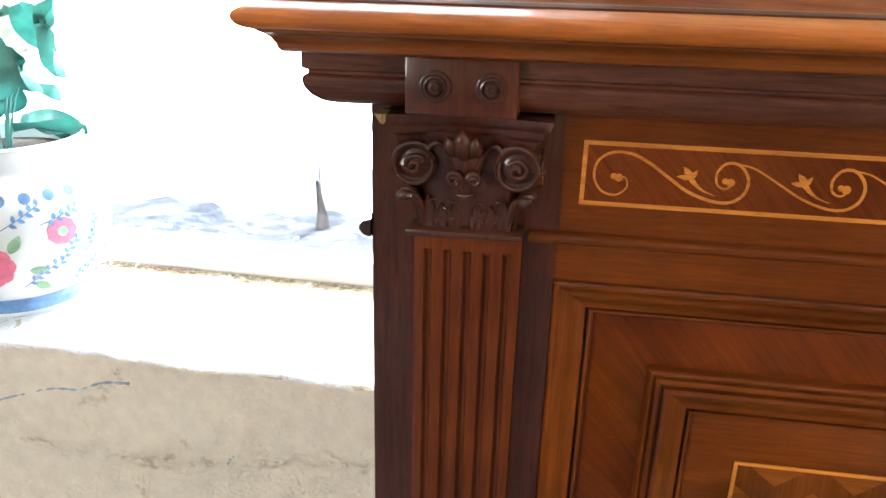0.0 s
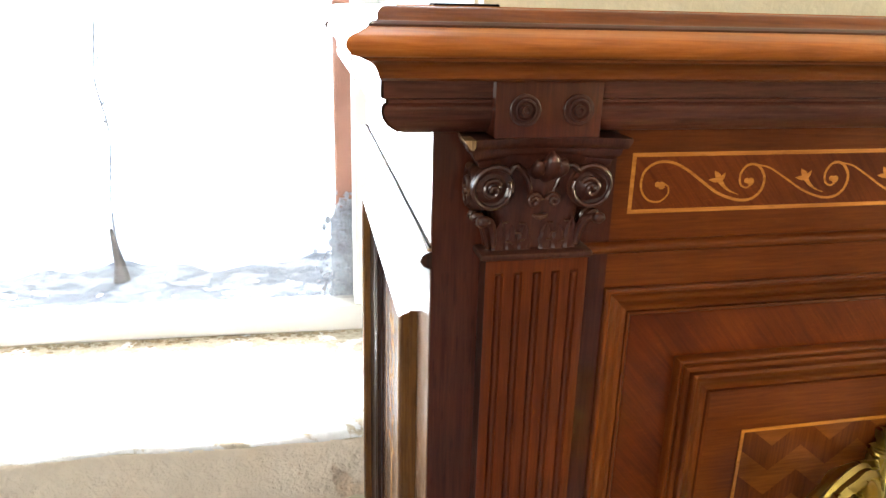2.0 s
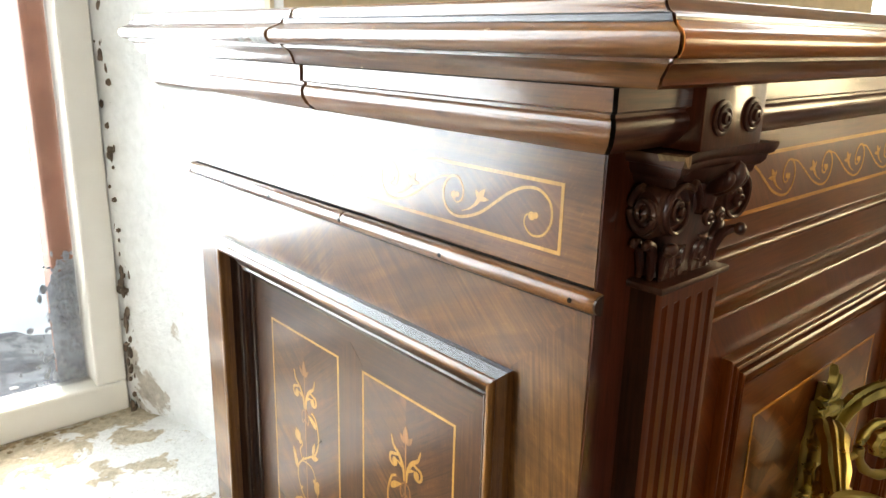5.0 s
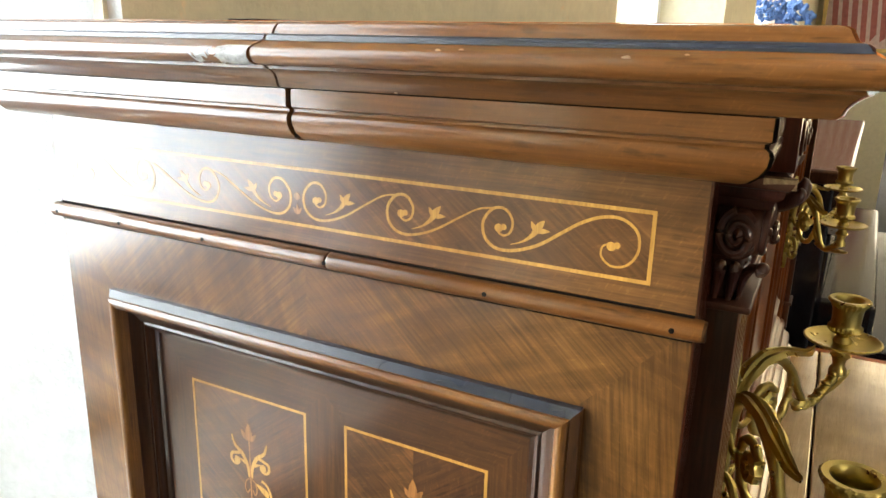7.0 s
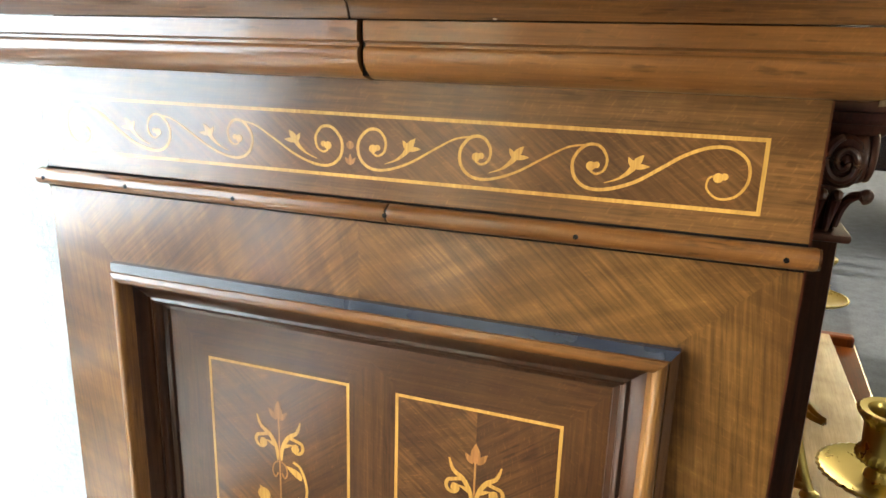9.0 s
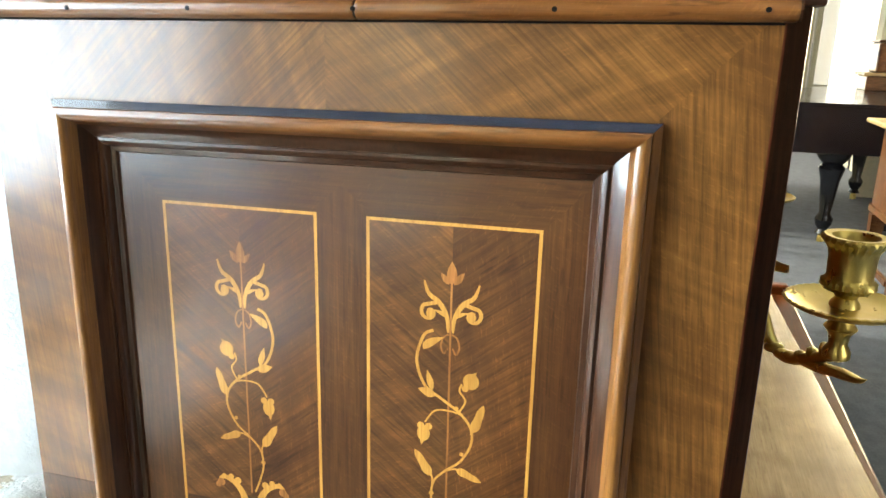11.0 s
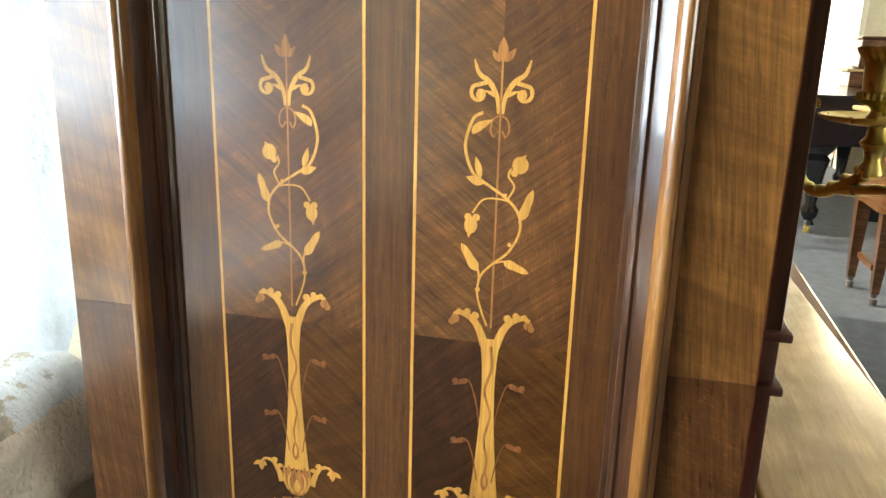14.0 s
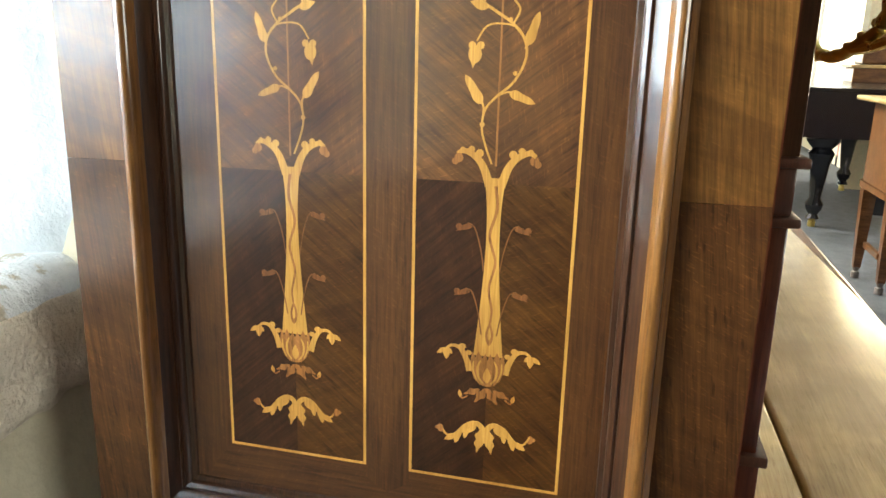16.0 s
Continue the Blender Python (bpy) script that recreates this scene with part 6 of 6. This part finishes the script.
bm = bmesh.new()
for k in range(420):
    r = rnd.uniform(0.0012, 0.0034)
    p = bmesh.new()
    bmesh.ops.create_icosphere(p, subdivisions=1, radius=r)
    bmesh.ops.scale(p, vec=(rnd.uniform(0.8, 2.4), rnd.uniform(0.6, 1.2), 0.5), verts=p.verts)
    bmesh.ops.translate(p, vec=(rnd.uniform(-0.72, 0.04), 0.760 - abs(rnd.gauss(0, 0.010)), 0.9055), verts=p.verts)
    merge(bm, p)
tagged(part("sill_dirt", bm, M_DIRT), "brown crumbs and dirt along the foot of the window frame", "dirt", kind="stuff")
bm = bmesh.new()
tube(bm, curve([(-0.70, 0.4655, 0.803), (-0.65, 0.466, 0.822), (-0.60, 0.4655, 0.838), (-0.56, 0.466, 0.842), (-0.52, 0.4655, 0.858), (-0.48, 0.466, 0.862)], 8), [0.0008 + 0.0016 * abs(math.sin(0.9 * k)) for k in range(41)], 6)
tube(bm, curve([(-0.345, 0.4655, 0.752), (-0.338, 0.4655, 0.765), (-0.326, 0.4655, 0.774)], 6), [0.0006 + 0.0008 * (k % 3) for k in range(13)], 6)
tagged(part("plaster_crack", bm, M_SLATE), "blue-grey crack in the plaster below the sill", "crack", kind="stuff")
bm = bmesh.new()
for k in range(300):
    x = rnd.uniform(-0.70, -0.10) if k % 3 else rnd.gauss(-0.27, 0.05)
    z = 0.742 + 0.074 * min(1, max(0, (x + 0.42) / 0.44)) + rnd.gauss(0, 0.007) + (0.018 * rnd.random() if -0.36 < x < -0.2 else 0)
    p = bmesh.new()
    bmesh.ops.create_icosphere(p, subdivisions=1, radius=rnd.uniform(0.0012, 0.0046))
    bmesh.ops.scale(p, vec=(rnd.uniform(0.7, 2.0), 0.45, rnd.uniform(0.5, 1.1)), verts=p.verts)
    bmesh.ops.translate(p, vec=(x, 0.4665, z), verts=p.verts)
    merge(bm, p)
tagged(part("plaster_crumbs", bm, M_UNDER), "crumbling edge of cream plaster below the sill", "plaster", kind="stuff")

# ---- slate blue sheet and grime on the outer frame, and a loose wire ----
n, m = 14, 50
rows = []
for i in range(n + 1):
    x = -0.024 + 0.040 * i / n
    top = 1.10 - 4.5 * max(0, -0.012 - x) + 0.05 * noise.noise(Vector((x * 60, 3.1, 0)))
    rows.append([(x, GLASS_Y + 0.0195 + 0.0015 * noise.noise(Vector((x * 90, j * 0.6, 1.7))), 0.925 + (top - 0.925) * j / m + 0.004 * noise.noise(Vector((x * 200, j * 0.5, 5)))) for j in range(m + 1)])
tagged(part("slate_sheet", grid(bmesh.new(), rows), M_SLATE, smooth=True), "slate blue sheet over the foot of the outer frame", "dirt", kind="stuff")
bm = bmesh.new()
for k in range(380):
    z = 0.945 + 0.17 * rnd.random() ** 1.5
    p = bmesh.new()
    bmesh.ops.create_icosphere(p, subdivisions=1, radius=rnd.uniform(0.0015, 0.0045))
    bmesh.ops.scale(p, vec=(rnd.uniform(0.5, 1.2), 0.35, rnd.uniform(0.6, 1.8)), verts=p.verts)
    bmesh.ops.translate(p, vec=(0.010 - abs(rnd.gauss(0, 0.020)) * (1.25 - (z - 0.95) * 3), GLASS_Y + 0.016 + rnd.uniform(0, 0.008), z), verts=p.verts)
    merge(bm, p)
tagged(part("grime", bm, M_GRIME), "grey crumbling grime along the foot of the outer frame", "grime", kind="stuff")
bm = bmesh.new()
tube(bm, curve([(-0.378, 0.97, 0.95), (-0.382, 0.97, 1.06), (-0.372, 0.97, 1.18), (-0.385, 0.97, 1.27), (-0.376, 0.97, 1.38), (-0.392, 0.97, 1.62)], 6), 0.0021, 6)
for z in (1.20, 1.23, 1.30):
    bmesh.ops.create_icosphere(bm, subdivisions=1, radius=0.004, matrix=pose(-0.376, 0.97, z))
tagged(part("wire", bm, M_GRIME), "thin knotted grey wire hanging outside the window", "wire")

# ---- litter outside the window ----
for k in range(20):
    x, y = rnd.uniform(-1.0, -0.02), GLASS_Y + 0.03 + abs(rnd.gauss(0, 0.025))
    s, turned, tilt = rnd.choice((0.006, 0.009, 0.012, 0.017)), rnd.uniform(0, 3), rnd.uniform(-0.25, 0.25)
    bm = prism([(x + s * rnd.uniform(0.6, 1.1) * math.cos(q + turned), y + s * 0.6 * math.sin(q + turned)) for q in (0, 1.1, 2.9, 4.4)], lambda a, b, h, x=x, tilt=tilt: (a, b, h + tilt * (a - x)), 0.947, 0.949)
    tagged(part("paint_flake", bm, M_FLAKE), "white flake of old paint lying on the outer ledge", "paint flake", "paint flakes on the ledge")
bm = bmesh.new()
tube(bm, [(-0.377, 0.965, 0.925), (-0.378, 0.966, 0.96), (-0.382, 0.966, 0.985), (-0.386, 0.966, 1.02)], [0.015, 0.009, 0.006, 0.0025], 9)
tagged(part("iron_spike", bm, M_IRON, smooth=True), "rusty iron spike standing on the outer ledge", "spike")


# ---- the room beyond ----
def grand_piano():
    ob = thing("grand_piano", "black lacquered grand piano on turned legs with castors", "grand piano", (5.37, -1.37, 0))
    outline = [(-0.35, -0.72), (1.55, -0.72), (1.92, -0.35), (1.7, 0.15), (0.85, 0.45), (-0.35, 0.62)]
    outline = curve(outline[1:], 5)
    outline = [(-0.35, -0.72)] + outline
    part("case", prism(outline, lambda a, b, h: (a, b, h), 0.61, 0.905), M_BLACK, ob)
    part("lid", prism([(a * 1.015, b * 1.015) for a, b in outline], lambda a, b, h: (a, b, h), 0.908, 0.930), M_BLACK, ob)
    for x, y in ((-0.22, 0.30), (-0.22, -0.58), (1.5, -0.25)):
        bm = bmesh.new()
        lathe(bm, [(0.045, 0.06), (0.030, 0.09), (0.050, 0.12), (0.058, 0.16), (0.036, 0.20), (0.060, 0.42), (0.082, 0.50), (0.060, 0.53), (0.088, 0.56), (0.105, 0.585), (0.105, 0.61)], (x, y, 0), 20)
        leg = part("leg", bm, M_BLACK, ob, smooth=True)
        bm = bmesh.new()
        lathe(bm, [(0.010, 0.0), (0.024, 0.004), (0.024, 0.035), (0.018, 0.045), (0.026, 0.06)], (x, y, 0), 14)
        part("castor", bm, M_BRASS, leg, smooth=True)
    part("lyre", boxed((-0.30, -0.12, 0.12), (-0.26, 0.0, 0.61), 0.01), M_BLACK, ob)
    return ob


grand_piano()
cabinet = thing("wooden_cabinet", "brown polished wooden cabinet in two tiers standing on the grand piano", "cabinet", (6.9, -1.86, 0.9305))
part("base", boxed((-0.16, -0.26, 0.0), (0.16, 0.32, 0.115), 0.006), M_SQUARE, cabinet)
part("shelf", boxed((-0.18, -0.28, 0.117), (0.18, 0.345, 0.145), 0.006), M_FALL, cabinet)
part("body", boxed((-0.15, -0.25, 0.147), (0.15, 0.26, 0.385), 0.02, 3), M_SQUARE, cabinet)
part("top", boxed((-0.16, -0.26, 0.387), (0.16, 0.27, 0.405), 0.006), M_SQUARE, cabinet)

table = thing("square_piano", "walnut square piano case with rounded corners on tapered legs with castors", "square piano", (3.75, -1.74, 0))
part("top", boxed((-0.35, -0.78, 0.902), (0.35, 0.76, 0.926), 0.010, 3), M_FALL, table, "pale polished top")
case = bmesh.new()
corner = [(0.12 * math.cos(math.pi / 2 * k / 6), 0.12 * math.sin(math.pi / 2 * k / 6)) for k in range(7)]
ring = [(0.20 + a, 0.58 + b) for a, b in corner] + [(-0.20 - b, 0.58 + a) for a, b in corner] + [(-0.20 - a, -0.62 - b) for a, b in corner] + [(0.20 + b, -0.62 - a) for a, b in corner]
prism(ring, lambda a, b, h: (a, b, h), 0.50, 0.90, case)
part("case", case, M_SQUARE, table, smooth=True)
apron = bmesh.new()
prism([(a * 1.03, b * 1.015) for a, b in ring], lambda a, b, h: (a, b, h), 0.468, 0.498, apron)
part("apron", apron, M_SQUARE, table, smooth=True)
for x, y in ((0.11, 0.69), (-0.18, 0.65), (0.11, -0.66), (-0.18, -0.66)):
    rows = [[(x + sx * w, y + sy * w, z) for sx, sy in ((-1, -1), (1, -1), (1, 1), (-1, 1))] for w, z in ((0.017, 0.06), (0.022, 0.16), (0.032, 0.468))]
    leg = part("leg", grid(bmesh.new(), rows, True, True), M_SQUARE, table)
    bm = bmesh.new()
    lathe(bm, [(0.008, 0.0), (0.020, 0.004), (0.020, 0.034), (0.012, 0.040), (0.020, 0.062)], (x, y, 0), 12)
    part("castor", bm, M_IRON, leg, smooth=True)
for y in (0.67, -0.66):
    part("stretcher", boxed((-0.17, y - 0.012, 0.17), (0.10, y + 0.012, 0.20), 0.003), M_SQUARE, table)

stool = thing("stool", "small red wooden stool standing on dark feet", "stool", (8.55, -2.10, 0))
part("seat", boxed((-0.16, -0.16, 0.40), (0.16, 0.16, 0.44), 0.01, 3), M_PIC_A, stool)
for x in (-0.13, 0.13):
    for y in (-0.13, 0.13):
        leg = part("leg", boxed((x - 0.025, y - 0.025, 0.11), (x + 0.025, y + 0.025, 0.40), 0.004), M_PIC_A, stool)
        part("foot", boxed((x - 0.03, y - 0.03, 0.0), (x + 0.03, y + 0.03, 0.11), 0.006), M_BLACK, leg)

console = thing("console_piano", "dark upright piano with a silver strip standing past the carved one", "piano", (1.66, 0.0, 0))
part("body", boxed((0.0, 0.0, 0.06), (1.34, 0.42, 1.075), 0.006), M_BLACK, console)
part("lid", boxed((-0.015, -0.03, 1.078), (1.355, 0.44, 1.112), 0.008, 3), M_SHADE, console)
part("top_rail", boxed((0.03, -0.012, 0.985), (1.31, 0.004, 1.070), 0.003), M_SHADE, console)
part("silver_strip", boxed((0.03, -0.020, 0.955), (1.31, 0.004, 0.978), 0.003), M_SILVER, console)
part("music_panel", boxed((0.05, -0.008, 0.80), (1.29, 0.004, 0.950), 0.003), M_BLACK, console)
part("fallboard", boxed((0.04, -0.13, 0.70), (1.30, 0.002, 0.79), 0.012, 3), M_BLACK, console)
part("key_bed", boxed((0.0, -0.20, 0.60), (1.34, 0.002, 0.698), 0.008, 3), M_BLACK, console)
for x in (0.03, 1.26):
    part("leg", boxed((x, -0.18, 0.0), (x + 0.05, -0.13, 0.60), 0.006), M_BLACK, console)
part("plinth", boxed((0.0, -0.02, 0.0), (1.34, 0.42, 0.06), 0.004), M_BLACK, console)

for k, (x, z, r) in enumerate(((4.95, 1.59, 0.085), (5.15, 1.45, 0.10), (5.42, 1.50, 0.14))):
    vase = thing("blue_flowers", "round blue flower head in a vase on the window sill", "flowers", (x, 0.60 - 0.04 * k, 0.9), "blue flowers in the window")
    bm = bmesh.new()
    lathe(bm, [(0.04, 0.0), (0.06, 0.1), (0.045, 0.2), (0.03, 0.3), (0.04, z - 0.9 - r * 0.6), (0.001, z - 0.9 - r * 0.6)], (0, 0, 0), 18)
    part("vase", bm, M_CHINA, vase, smooth=True)
    bm = bmesh.new()
    for j in range(150):
        d = Vector((rnd.gauss(0, 1), rnd.gauss(0, 1), rnd.gauss(0, 1))).normalized() * r * rnd.uniform(0.85, 1.05)
        p = bmesh.new()
        bmesh.ops.create_icosphere(p, subdivisions=1, radius=r * 0.16)
        bmesh.ops.translate(p, vec=d + Vector((0, 0, z - 0.9)), verts=p.verts)
        merge(bm, p)
    part("flower_head", bm, M_BLUEBLOOM, vase)

picture = thing("picture", "framed picture in red and grey strokes leaning by the window", "picture", (6.9, 0.12, 1.35))
part("canvas", boxed((0.0, -0.28, 0.0), (0.02, 0.28, 0.7)), M_PIC_B, picture)
for k in range(7):
    part("brush_stroke", prism([(-0.24 + 0.07 * k, 0.05 + 0.03 * (k % 3)), (-0.20 + 0.07 * k, 0.05), (-0.15 + 0.07 * k, 0.62), (-0.19 + 0.07 * k, 0.66)], lambda a, b, h: (-h, min(a, 0.27), b), 0.0, 0.004), M_PIC_A, picture)
for lo, hi in (((-0.31, -0.03), (0.31, 0.0)), ((-0.31, 0.70), (0.31, 0.73)), ((-0.31, 0.0), (-0.28, 0.70)), ((0.28, 0.0), (0.31, 0.70))):
    part("frame", boxed((-0.012, lo[0], lo[1]), (0.022, hi[0], hi[1]), 0.004), M_PIC_C, picture)
